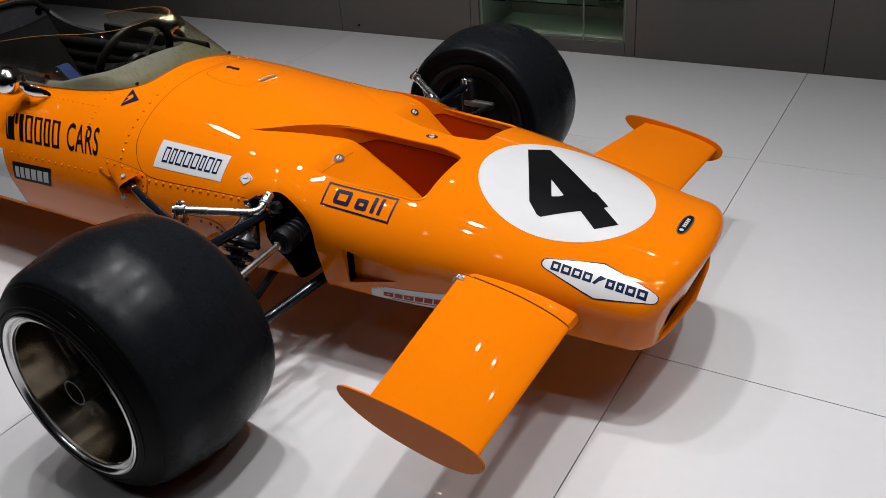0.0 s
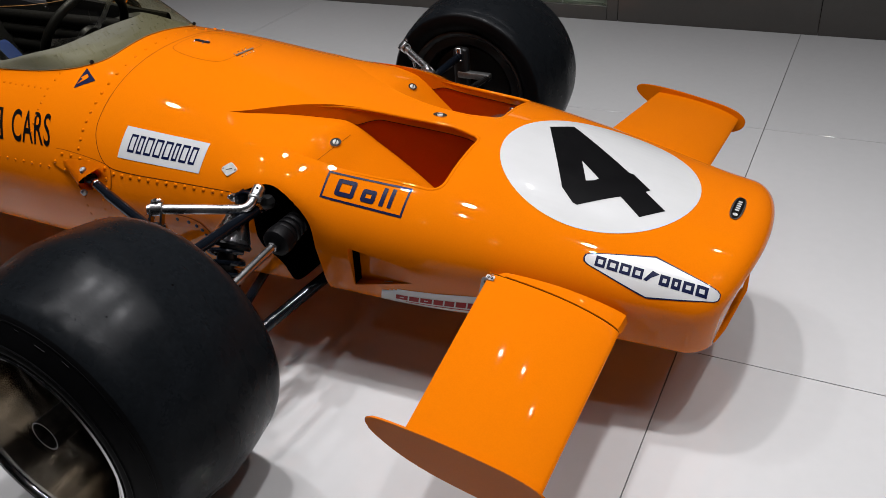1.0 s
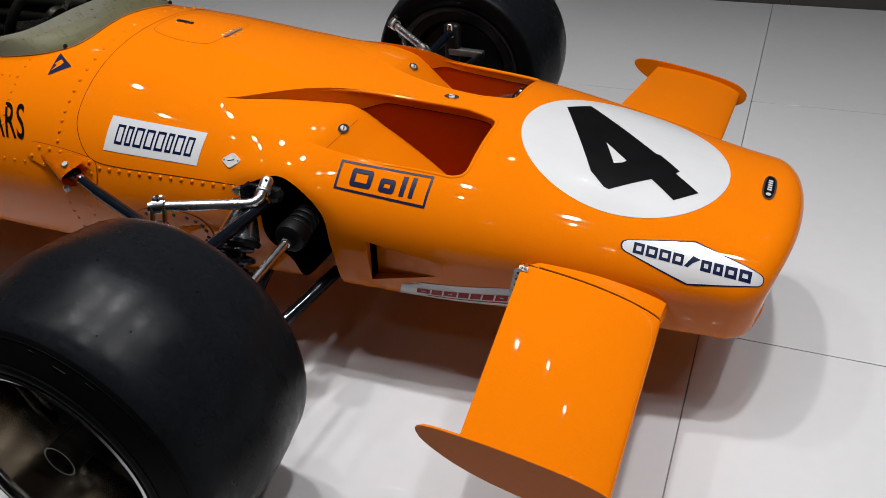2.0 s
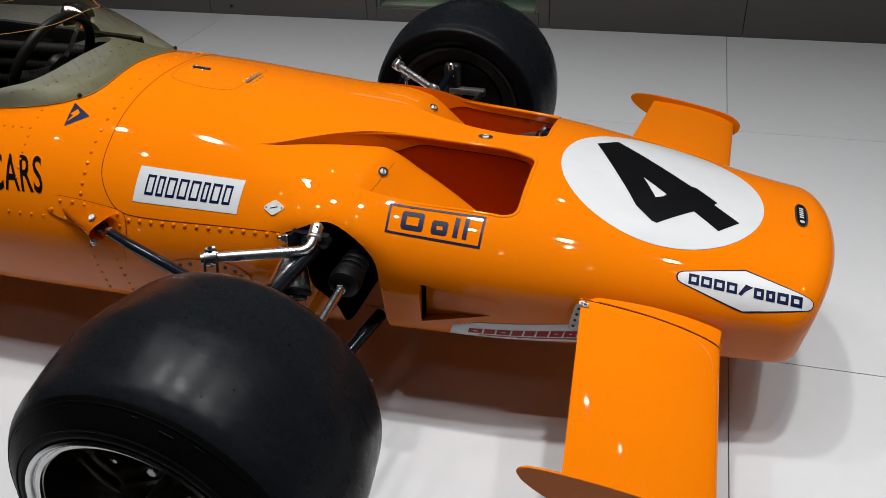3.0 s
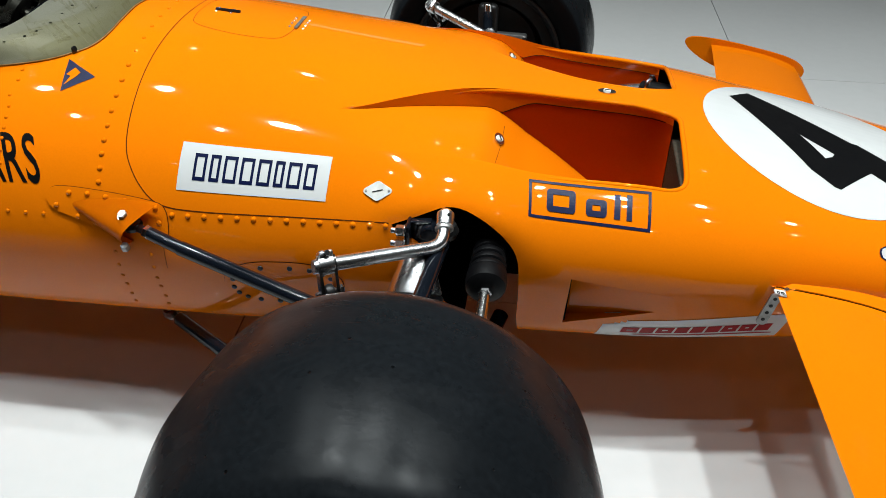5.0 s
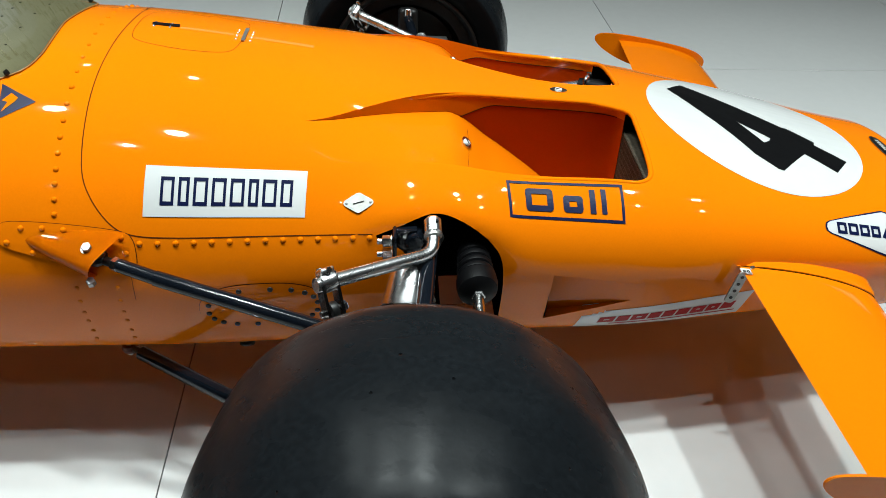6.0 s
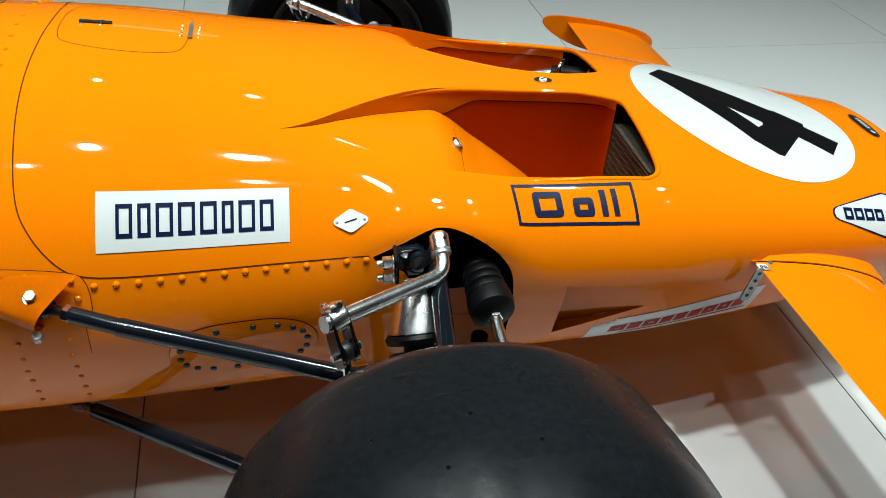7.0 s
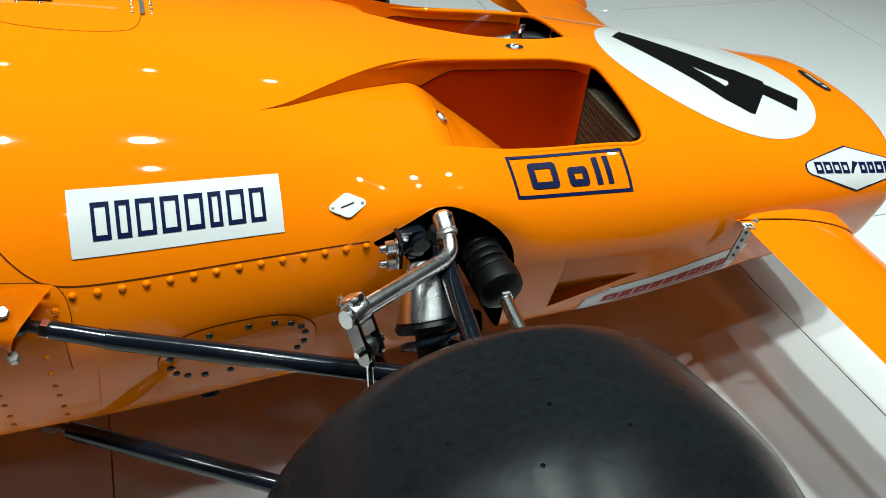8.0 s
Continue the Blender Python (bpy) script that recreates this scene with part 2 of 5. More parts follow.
def turned(profile, n=32, m=None, bm=None):
    """A solid of revolution about z from (radius, height) pairs."""
    bm = bm or bmesh.new()
    m = m or Matrix.Identity(4)
    rings = []
    for r, h in profile:
        if r < 1e-6:
            rings.append([bm.verts.new(m @ Vector((0, 0, h)))])
        else:
            rings.append([bm.verts.new(m @ Vector((r * math.cos(2 * math.pi * k / n), r * math.sin(2 * math.pi * k / n), h))) for k in range(n)])
    for p, q in zip(rings, rings[1:]):
        for k in range(n):
            l = (k + 1) % n
            if len(p) == 1 and len(q) == 1:
                continue
            if len(p) == 1:
                bm.faces.new((p[0], q[k], q[l]))
            elif len(q) == 1:
                bm.faces.new((p[k], p[l], q[0]))
            else:
                bm.faces.new((p[k], p[l], q[l], q[k]))
    return bm


def rod(a, b, r, n=20, bm=None, r2=None, chamfer=0.0):
    m, length = frame_along(a, b)
    r2 = r if r2 is None else r2
    c = chamfer or min(r, r2) * 0.15
    return turned([(0, 0), (r - c, 0), (r, c), (r2, length - c), (r2 - c, length), (0, length)], n, m, bm)


def nut(a, b, r, bm=None):
    return rod(a, b, r, 6, bm)


def curve_points(keys, n):
    """Points on a smooth curve through the keys."""
    keys = [Vector(k) for k in keys]
    out = []
    for i in range(len(keys) - 1):
        p0, p1, p2, p3 = keys[max(i - 1, 0)], keys[i], keys[i + 1], keys[min(i + 2, len(keys) - 1)]
        for k in range(n):
            t = k / n
            out.append(0.5 * (2 * p1 + (p2 - p0) * t + (2 * p0 - 5 * p1 + 4 * p2 - p3) * t * t + (3 * p1 - p0 - 3 * p2 + p3) * t ** 3))
    return out + [keys[-1]]


def tube(points, radius, n=14, bm=None, closed=False):
    bm = bm or bmesh.new()
    points = [Vector(p) for p in points]
    count = len(points)
    rings, side = [], None
    for i, p in enumerate(points):
        if closed:
            d = points[(i + 1) % count] - points[i - 1]
        else:
            d = points[min(i + 1, count - 1)] - points[max(i - 1, 0)]
        d.normalize()
        if side is None:
            side = d.orthogonal().normalized()
        side = (side - d * side.dot(d)).normalized()
        up = d.cross(side)
        r = radius[i] if isinstance(radius, (list, tuple)) else radius
        rings.append([bm.verts.new(p + r * (math.cos(2 * math.pi * k / n) * side + math.sin(2 * math.pi * k / n) * up)) for k in range(n)])
    pairs = list(zip(rings, rings[1:])) + ([(rings[-1], rings[0])] if closed else [])
    for p, q in pairs:
        for k in range(n):
            l = (k + 1) % n
            bm.faces.new((p[k], p[l], q[l], q[k]))
    if not closed:
        bm.faces.new(list(reversed(rings[0])))
        bm.faces.new(rings[-1])
    return bm


def prism(outline, depth, m=None, bm=None):
    """A plate from an (x, y) outline, extruded from z = 0 to z = depth."""
    bm = bm or bmesh.new()
    m = m or Matrix.Identity(4)
    low = [bm.verts.new(m @ Vector((x, y, 0))) for x, y in outline]
    high = [bm.verts.new(m @ Vector((x, y, depth))) for x, y in outline]
    bm.faces.new(list(reversed(low)))
    bm.faces.new(high)
    for k in range(len(outline)):
        l = (k + 1) % len(outline)
        bm.faces.new((low[k], low[l], high[l], high[k]))
    return bm


def rounded(w, h, r, n=5, cx=0.0, cy=0.0):
    """The outline of a rectangle with round corners."""
    out = []
    for sx, sy, a0 in ((1, 1, 0), (-1, 1, 90), (-1, -1, 180), (1, -1, 270)):
        for k in range(n + 1):
            a = radians(a0 + 90 * k / n)
            out.append((cx + sx * (w / 2 - r) + r * math.cos(a), cy + sy * (h / 2 - r) + r * math.sin(a)))
    return out


def grid_mesh(rows, bm=None, close_u=False):
    bm = bm or bmesh.new()
    vs = [[bm.verts.new(p) for p in row] for row in rows]
    for a, b in zip(vs, vs[1:]):
        for k in range(len(a) - (0 if close_u else 1)):
            l = (k + 1) % len(a)
            bm.faces.new((a[k], a[l], b[l], b[k]))
    return bm, vs


def hermite(table, col, x):
    """A smooth value between the rows of a table whose first column is x."""
    xs = [r[0] for r in table]
    ys = [r[col] for r in table]
    if x <= xs[0]:
        return ys[0]
    if x >= xs[-1]:
        return ys[-1]
    i = max(k for k in range(len(xs)) if xs[k] <= x)
    i = min(i, len(xs) - 2)

    def slope(k):
        if k == 0:
            return (ys[1] - ys[0]) / (xs[1] - xs[0])
        if k == len(xs) - 1:
            return (ys[-1] - ys[-2]) / (xs[-1] - xs[-2])
        return (ys[k + 1] - ys[k - 1]) / (xs[k + 1] - xs[k - 1])

    d = xs[i + 1] - xs[i]
    t = (x - xs[i]) / d
    return ((1 + 2 * t) * (1 - t) ** 2 * ys[i] + t * (1 - t) ** 2 * d * slope(i) + t * t * (3 - 2 * t) * ys[i + 1] + t * t * (t - 1) * d * slope(i + 1))


def smoothstep(a, b, x):
    t = min(max((x - a) / (b - a), 0), 1)
    return t * t * (3 - 2 * t)


# ---- the hall ----
WALL_Y, ROOM_X0, ROOM_X1, ROOM_Y0 = 2.329, -6.5, 6.5, -6.0
TILE_X, TILE_Y, JOINT = 1.281, 1.281, 0.0024
HALL_TURN = Matrix.Rotation(radians(1.38), 4, "Z")

floor = part("floor", box((ROOM_X1 - ROOM_X0, WALL_Y + 0.6 - ROOM_Y0, 0.1), ((ROOM_X0 + ROOM_X1) / 2, (WALL_Y + 0.6 + ROOM_Y0) / 2, -0.06)), GROUT)
tagged(floor, "polished white porcelain floor tiles with dark narrow joints", "floor", kind="structure")


def wall(name, size, centre, mat, label):
    return tagged(part(name, box(size, centre), mat), label, "wall", kind="structure")


wall("wall_south", (ROOM_X1 - ROOM_X0, 0.2, CEILING), ((ROOM_X0 + ROOM_X1) / 2, ROOM_Y0 - 0.1, CEILING / 2), PLASTER, "plain mid grey plastered hall wall")
wall("wall_west", (0.2, WALL_Y + 0.5 - ROOM_Y0, CEILING), (ROOM_X0 - 0.1, (WALL_Y + 0.5 + ROOM_Y0) / 2, CEILING / 2), PLASTER, "plain mid grey plastered end wall")
wall("wall_east", (0.2, WALL_Y + 0.5 - ROOM_Y0, CEILING), (ROOM_X1 + 0.1, (WALL_Y + 0.5 + ROOM_Y0) / 2, CEILING / 2), PLASTER, "plain mid grey plastered end wall")
tagged(part("ceiling", box((ROOM_X1 - ROOM_X0 + 0.4, WALL_Y - ROOM_Y0 + 1.0, 0.15), ((ROOM_X0 + ROOM_X1) / 2, (WALL_Y + ROOM_Y0) / 2 + 0.3, CEILING + 0.075)), CEIL),
       "matt dark grey ceiling above the exhibit", "ceiling", kind="structure")

# the panelled wall behind the car, with a display case let into it
NICHE_X0, NICHE_X1, NICHE_Z0, NICHE_Z1, NICHE_D = -0.945, -0.115, 0.067, 1.5, 0.4
north = tagged(part("wall_north", box((ROOM_X1 - ROOM_X0, 0.1, CEILING), ((ROOM_X0 + ROOM_X1) / 2, WALL_Y + NICHE_D + 0.12, CEILING / 2)), PLASTER),
               "grey polished panel wall with narrow vertical joints", "wall", kind="structure")
PANEL_EDGES = [ROOM_X0, -5.2, -4.0, -2.8, -1.90, -1.00, -0.06, 0.83, 1.72, 2.6, 3.6, 4.8, ROOM_X1]
for xa, xb in zip(PANEL_EDGES, PANEL_EDGES[1:]):
    if xa < NICHE_X0 < xb:
        bm = box((NICHE_X0 - xa - 0.003, 0.4, CEILING), ((xa + NICHE_X0) / 2, WALL_Y + 0.2, CEILING / 2), 0.002, 1)
        box((xb - NICHE_X1 - 0.003, 0.4, CEILING), ((xb + NICHE_X1) / 2, WALL_Y + 0.2, CEILING / 2), 0.002, 1, bm=bm)
        box((NICHE_X1 - NICHE_X0, 0.4, NICHE_Z0), ((NICHE_X0 + NICHE_X1) / 2, WALL_Y + 0.2, NICHE_Z0 / 2), 0.0, 1, bm=bm)
        box((NICHE_X1 - NICHE_X0, 0.4, CEILING - NICHE_Z1), ((NICHE_X0 + NICHE_X1) / 2, WALL_Y + 0.2, (CEILING + NICHE_Z1) / 2), 0.0, 1, bm=bm)
        part("panel", bm, PANEL, north, smooth=None)
    else:
        part("panel", box((xb - xa - 0.0022, 0.4, CEILING), ((xa + xb) / 2, WALL_Y + 0.2, CEILING / 2), 0.002, 1), PANEL, north, smooth=None)
part("stud", box((0.012, 0.006, 0.012), (-1.77, WALL_Y - 0.003, 0.045), 0.002), BLACK_PAINT, north)

case = tagged(new("display_case"), "glazed display case let into the grey wall, lit within", "display case")
bm = box((NICHE_X1 - NICHE_X0, 0.02, NICHE_Z1 - NICHE_Z0), ((NICHE_X0 + NICHE_X1) / 2, WALL_Y + NICHE_D - 0.01, (NICHE_Z0 + NICHE_Z1) / 2))
part("back_panel", bm, NICHE, case)
for xs in (NICHE_X0 + 0.008, NICHE_X1 - 0.008):
    part("side_panel", box((0.014, NICHE_D - 0.03, NICHE_Z1 - NICHE_Z0), (xs, WALL_Y + NICHE_D / 2, (NICHE_Z0 + NICHE_Z1) / 2)), NICHE, case)
part("base_panel", box((NICHE_X1 - NICHE_X0 - 0.04, NICHE_D - 0.03, 0.012), ((NICHE_X0 + NICHE_X1) / 2, WALL_Y + NICHE_D / 2, NICHE_Z0 + 0.008)), NICHE, case)
pane = part("pane", box((NICHE_X1 - NICHE_X0 - 0.01, 0.006, NICHE_Z1 - NICHE_Z0 - 0.004), ((NICHE_X0 + NICHE_X1) / 2, WALL_Y + 0.006, (NICHE_Z0 + NICHE_Z1) / 2)), PANE, case, "clear greenish glass front")
pane.visible_shadow = False
part("pane_edge", box((0.006, 0.012, NICHE_Z1 - NICHE_Z0 - 0.004), (-0.34, WALL_Y + 0.012, (NICHE_Z0 + NICHE_Z1) / 2)), ALLOY_DULL, case)
part("glass_shelf", box((NICHE_X1 - NICHE_X0 - 0.03, NICHE_D - 0.08, 0.008), ((NICHE_X0 + NICHE_X1) / 2, WALL_Y + NICHE_D / 2, 0.235)), SHELF_GLASS, case, "green-edged glass shelf")
bm = box((0.12, 0.10, 0.035), (-0.24, WALL_Y + 0.16, 0.258), 0.004)
box((0.06, 0.05, 0.012), (-0.24, WALL_Y + 0.16, 0.2815), 0.003, bm=bm)
tagged(part("trinket_box", bm, BOX_BLACK), "small black gloss box on the glass shelf", "box")
bm = box((0.17, 0.02, 0.12), (-0.60, WALL_Y + 0.2, 0.30), 0.003)
tagged(part("exhibit_card", bm, BOX_WHITE), "white card standing on the glass shelf", "card")

for ob in [o for o in bpy.context.scene.objects if o.parent is None and o.name in ("wall_north", "display_case", "trinket_box", "exhibit_card")]:
    ob.matrix_basis = HALL_TURN @ ob.matrix_basis

# ceiling spot lamps: housing, lens ring, and the light itself
def ceiling_spot(x, y, watts):
    top = tagged(new("ceiling_spotlight"), "small white round spotlight on the grey ceiling", "spotlight", "ceiling spotlights")
    top.location = (x, y, CEILING)
    part("housing", turned([(0, 0), (0.085, 0), (0.085, -0.13), (0.078, -0.14), (0.072, -0.14), (0.072, -0.05), (0, -0.05)], 24), LAMP_CASE, top)
    lamp = bpy.data.lights.new("spotlight_lens", "AREA")
    lamp.shape, lamp.size, lamp.energy, lamp.color = "DISK", 0.120 if watts > 4.5 else 0.055, watts, (0.97, 0.985, 1.0)
    lamp.spread = radians(82)
    glow = new("lens", lamp)
    glow.parent = top
    glow.location = (0, 0, -0.136)


for x, y, watts in LAMPS:
    ceiling_spot(x, y, watts)
case_lamp = bpy.data.lights.new("case_light", "AREA")
case_lamp.shape, case_lamp.size, case_lamp.size_y, case_lamp.energy, case_lamp.color = "RECTANGLE", 0.7, 0.25, 0.3, (0.95, 1.0, 0.9)
glow = new("case_light", case_lamp)
glow.parent = case
glow.location = ((NICHE_X0 + NICHE_X1) / 2, WALL_Y + NICHE_D / 2, NICHE_Z1 - 0.01)

# ---- the racing car: nose to +x, its right side to -y, front axle near x = -0.085 ----
car = tagged(new("racing_car"), "orange open-wheel racing car with a white roundel and number 4", "racing car")

# body sections: x, half width, height of the widest line, crown, underside, squareness
SECTIONS = [
    (-3.20, 0.300, 0.345, 0.520, 0.240, 2.1),
    (-1.90, 0.370, 0.345, 0.600, 0.222, 2.1),
    (-0.80, 0.368, 0.340, 0.625, 0.222, 2.0),
    (-0.66, 0.366, 0.338, 0.623, 0.222, 2.0),
    (-0.50, 0.364, 0.335, 0.614, 0.222, 2.0),
    (-0.24, 0.362, 0.345, 0.580, 0.217, 2.07),
    (-0.05, 0.357, 0.350, 0.550, 0.216, 2.35),
    (0.12, 0.355, 0.341, 0.518, 0.216, 2.45),
    (0.30, 0.346, 0.328, 0.499, 0.216, 2.45),
    (0.45, 0.325, 0.320, 0.471, 0.214, 2.45),
    (0.60, 0.302, 0.300, 0.436, 0.208, 2.45),
    (0.72, 0.285, 0.284, 0.406, 0.196, 2.5),
    (0.84, 0.268, 0.272, 0.382, 0.186, 2.6),
    (0.93, 0.260, 0.268, 0.368, 0.184, 2.6),
]
NOSE_END, NOSE_R = 0.898, 0.042


def section(x):
    w, zw, top, low, n = (hermite(SECTIONS, c, x) for c in range(1, 6))
    if x > NOSE_END - NOSE_R:
        t = (x - NOSE_END + NOSE_R) / NOSE_R
        k = NOSE_R * 0.8 * (1 - math.sqrt(max(1 - t * t, 0)))
        w, top, low = w - k, top - k, low + 0.4 * k
    return w, zw, top, low, n


def crown(x, y):
    """Height of the plain upper surface."""
    w, zw, top, low, n = section(x)
    return zw + (top - zw) * max(1 - (abs(y) / w) ** n, 0) ** (1 / n)


def arch_flare(x, z, y):
    """The swelling of the skin round the top of the suspension opening, as a share of y."""
    if y < 0.2:
        return 0.0
    line = 0.477 - 1.9 * (x + 0.056) ** 2 * (1 if x < -0.056 else 1.6)
    d = (z - line) / 0.036
    return 0.082 * math.exp(-d * d) * math.exp(-((x + 0.045) / 0.105) ** 4)


def loft_body():
    xs = [-3.20 + 0.13 * i for i in range(10)] + [-1.90 + 0.05 * i for i in range(22)] + [-0.80 + 0.02 * i for i in range(81)]
    xs = sorted({round(x, 4) for x in xs if x < NOSE_END - NOSE_R - 0.005} | {round(NOSE_END - NOSE_R * (1 - math.sin(radians(a))), 4) for a in range(0, 91, 9)})
    rows = []
    count = 112
    for x in xs:
        w, zw, top, low, n = section(x)
        ring = []
        for k in range(count):
            a = 2 * math.pi * k / count
            s, c = math.sin(a), math.cos(a)
            e = 2 / n if c > 0 else 2 / 16.0
            y = w * math.copysign(abs(s) ** e, s)
            z = zw + ((top - zw) if c > 0 else (zw - low)) * math.copysign(abs(c) ** e, c)
            if c < 0:
                y *= 1 - 0.075 * ((zw - z) / (zw - low)) ** 1.3
            bow = 0.038 * smoothstep(0.62, NOSE_END, x) * (y / 0.25) ** 2
            y *= 1 + arch_flare(x, z, abs(y))
            rake = 0.028 * smoothstep(0.62, NOSE_END, x) * (top - z) / (top - low)
            ring.append((x - bow - rake, y, z))
        rows.append(ring)
    bm, vs = grid_mesh(rows, close_u=True)
    bm.faces.new(list(reversed(vs[0])))
    bm.faces.new(vs[-1])
    return bm


# the hot-air ducts on top of the nose: x, half width of the spine between them
SPINE = [(-0.30, 0.205), (-0.22, 0.185), (-0.16, 0.155), (-0.10, 0.120), (-0.04, 0.088), (0.03, 0.062), (0.12, 0.042), (0.20, 0.034), (0.26, 0.036), (0.30, 0.046)]
DUCT_OUT, DUCT_X0, DUCT_X1 = 0.259, -0.29, 0.306


def duct_floor(x, y, v):
    step = 0.034 * smoothstep(-0.29, -0.02, x) ** 1.2
    outer = 0.45 * smoothstep(-0.10, 0.04, x)
    z = crown(min(x, 0.05), y) - step * (outer + (1 - outer) * (1 - v)) + 0.0012 - 0.0030 * smoothstep(-0.27, -0.18, x) * (1 - 0.6 * v)
    if x > -0.025:
        d = x + 0.025
        z -= 0.92 * (d * d / (d + 0.045))
    return max(z, 0.29)


def seam_depth(x):
    """How far below the skin the duct's lining begins."""
    return 0.021 + 0.030 * (1 - smoothstep(-0.02, 0.07, x))


def duct_cutter(side):
    nu, nv = 60, 14
    lows, highs = [], []
    for i in range(nu + 1):
        x = DUCT_X0 + (DUCT_X1 - DUCT_X0) * i / nu
        inner = hermite(SPINE, 1, x)
        outer = DUCT_OUT - 0.012 * smoothstep(0.0, 0.3, x)
        # round corners at the front
        c = max(0.0, (x - (DUCT_X1 - 0.028)) / 0.028)
        k = 0.028 * (1 - math.sqrt(max(1 - c * c, 0)))
        inner, outer = inner + k * 0.6, outer - k
        row = []
        for j in range(nv + 1):
            v = j / nv
            y = inner + v * (outer - inner)
            row.append(Vector((x, side * y, duct_floor(x, y, v))))
        lows.append(row)
        highs.append([Vector((p.x, p.y, 0.75)) for p in row])
    bm = bmesh.new()
    lo = [[bm.verts.new(p) for p in row] for row in lows]
    seam = [[bm.verts.new((row[j].x, row[j].y, max(crown(row[j].x, row[j].y) - seam_depth(row[j].x), row[j].z + 0.001))) for j in (0, nv)] for row in lows]
    hi = [[bm.verts.new(p) for p in row] for row in highs]
    for i in range(nu):
        for j in range(nv):
            bm.faces.new((lo[i][j], lo[i][j + 1], lo[i + 1][j + 1], lo[i + 1][j]))
            bm.faces.new((hi[i][j], hi[i + 1][j], hi[i + 1][j + 1], hi[i][j + 1]))
        for e, j in enumerate((0, nv)):
            bm.faces.new((seam[i][e], seam[i + 1][e], hi[i + 1][j], hi[i][j]))
            # lining faces carry the orange with duct shade in its colour
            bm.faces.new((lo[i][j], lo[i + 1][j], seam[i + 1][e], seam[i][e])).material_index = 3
    for j in range(nv):
        bm.faces.new((lo[0][j], *([seam[0][0]] if j == 0 else []), hi[0][j], hi[0][j + 1], *([seam[0][1]] if j == nv - 1 else []), lo[0][j + 1]))
        bm.faces.new((lo[nu][j], lo[nu][j + 1], *([seam[nu][1]] if j == nv - 1 else []), hi[nu][j + 1], hi[nu][j], *([seam[nu][0]] if j == 0 else [])))
    bmesh.ops.recalc_face_normals(bm, faces=bm.faces[:])
    return bm


def arch_outline():
    """The suspension opening in the side, as (x, z)."""
    keys = [(-0.140, 0.434, 0), (-0.100, 0.450, 0), (-0.056, 0.464, 0), (-0.016, 0.456, 0), (0.026, 0.430, 0), (0.054, 0.394, 0), (0.061, 0.345, 0),
            (0.061, 0.270, 0), (0.058, 0.200, 0), (-0.020, 0.200, 0), (-0.040, 0.270, 0), (-0.062, 0.300, 0), (-0.085, 0.330, 0), (-0.092, 0.400, 0), (-0.125, 0.422, 0)]
    return [(p.x, p.y) for p in curve_points(keys, 4)[:-1]] + [(-0.138, 0.43)]


RIM = [(-0.822, 0.0), (-0.823, 0.060), (-0.830, 0.104), (-0.848, 0.138), (-0.882, 0.160), (-0.935, 0.174), (-1.03, 0.184), (-1.30, 0.190)]


def cockpit_outline(n=40):
    """The cockpit opening from above, as (x, y)."""
    keys = [(x, -y, 0) for x, y in reversed(RIM)] + [(x, y, 0) for x, y in RIM[1:]]
    return [(p.x, p.y) for p in curve_points(keys, 4)] + [(-1.75, RIM[-1][1]), (-1.75, -RIM[-1][1])]


def cut(target, cutters):
    """The target's mesh with the cutters taken away."""
    made = []
    for bm, slot in cutters:
        for f in bm.faces:
            f.material_index = max(f.material_index, slot)
        ob = new("cutter", finish("cutter", bm, target.data.materials[:], None))
        made.append(ob)
        mod = target.modifiers.new("cut", "BOOLEAN")
        mod.operation, mod.solver, mod.object = "DIFFERENCE", "EXACT", ob
    dg = bpy.context.evaluated_depsgraph_get()
    dg.update()
    me = bpy.data.meshes.new_from_object(target.evaluated_get(dg))
    target.modifiers.clear()
    target.data = me
    for ob in made:
        old = ob.data
        bpy.data.objects.remove(ob)
        bpy.data.meshes.remove(old)
    for poly in me.polygons:
        poly.use_smooth = True
    me.set_sharp_from_angle(angle=radians(32))


body = part("body", loft_body(), [ORANGE, SHADE_BLACK, COCKPIT, ORANGE_SHADED, UNDERSIDE_BOUNCE], car, "orange riveted monocoque and glassfibre nose")
side_slot = [(0.136, 0.258), (0.141, 0.358), (0.318, 0.328), (0.340, 0.312)]
mouth = prism(rounded(0.375, 0.052, 0.022, 6), 0.40, Matrix(((0, 0, 1, 0.62), (1, 0, 0, 0), (0, 1, 0, 0.250), (0, 0, 0, 1))))
def nose_cavity():
    """The dark space behind the ducts, close up under the skin."""
    bm = bmesh.new()
    nx, ny = 8, 24
    top, low = [], []
    for i in range(nx + 1):
        x = 0.2985 + 0.082 * i / nx
        ys = [(-0.238 + 0.012 * i / nx) + (0.476 - 0.024 * i / nx) * j / ny for j in range(ny + 1)]
        top.append([bm.verts.new((x, y, crown(x, y) - 0.0075)) for y in ys])
        low.append([bm.verts.new((x, y, 0.268)) for y in ys])
    for i in range(nx):
        for j in range(ny):
            bm.faces.new((top[i][j], top[i + 1][j], top[i + 1][j + 1], top[i][j + 1]))
            bm.faces.new((low[i][j], low[i][j + 1], low[i + 1][j + 1], low[i + 1][j]))
        for j in (0, ny):
            bm.faces.new((top[i][j], low[i][j], low[i + 1][j], top[i + 1][j]))
    for j in range(ny):
        for i in (0, nx):
            bm.faces.new((top[i][j], top[i][j + 1], low[i][j + 1], low[i][j]))
    bmesh.ops.recalc_face_normals(bm, faces=bm.faces[:])
    return bm


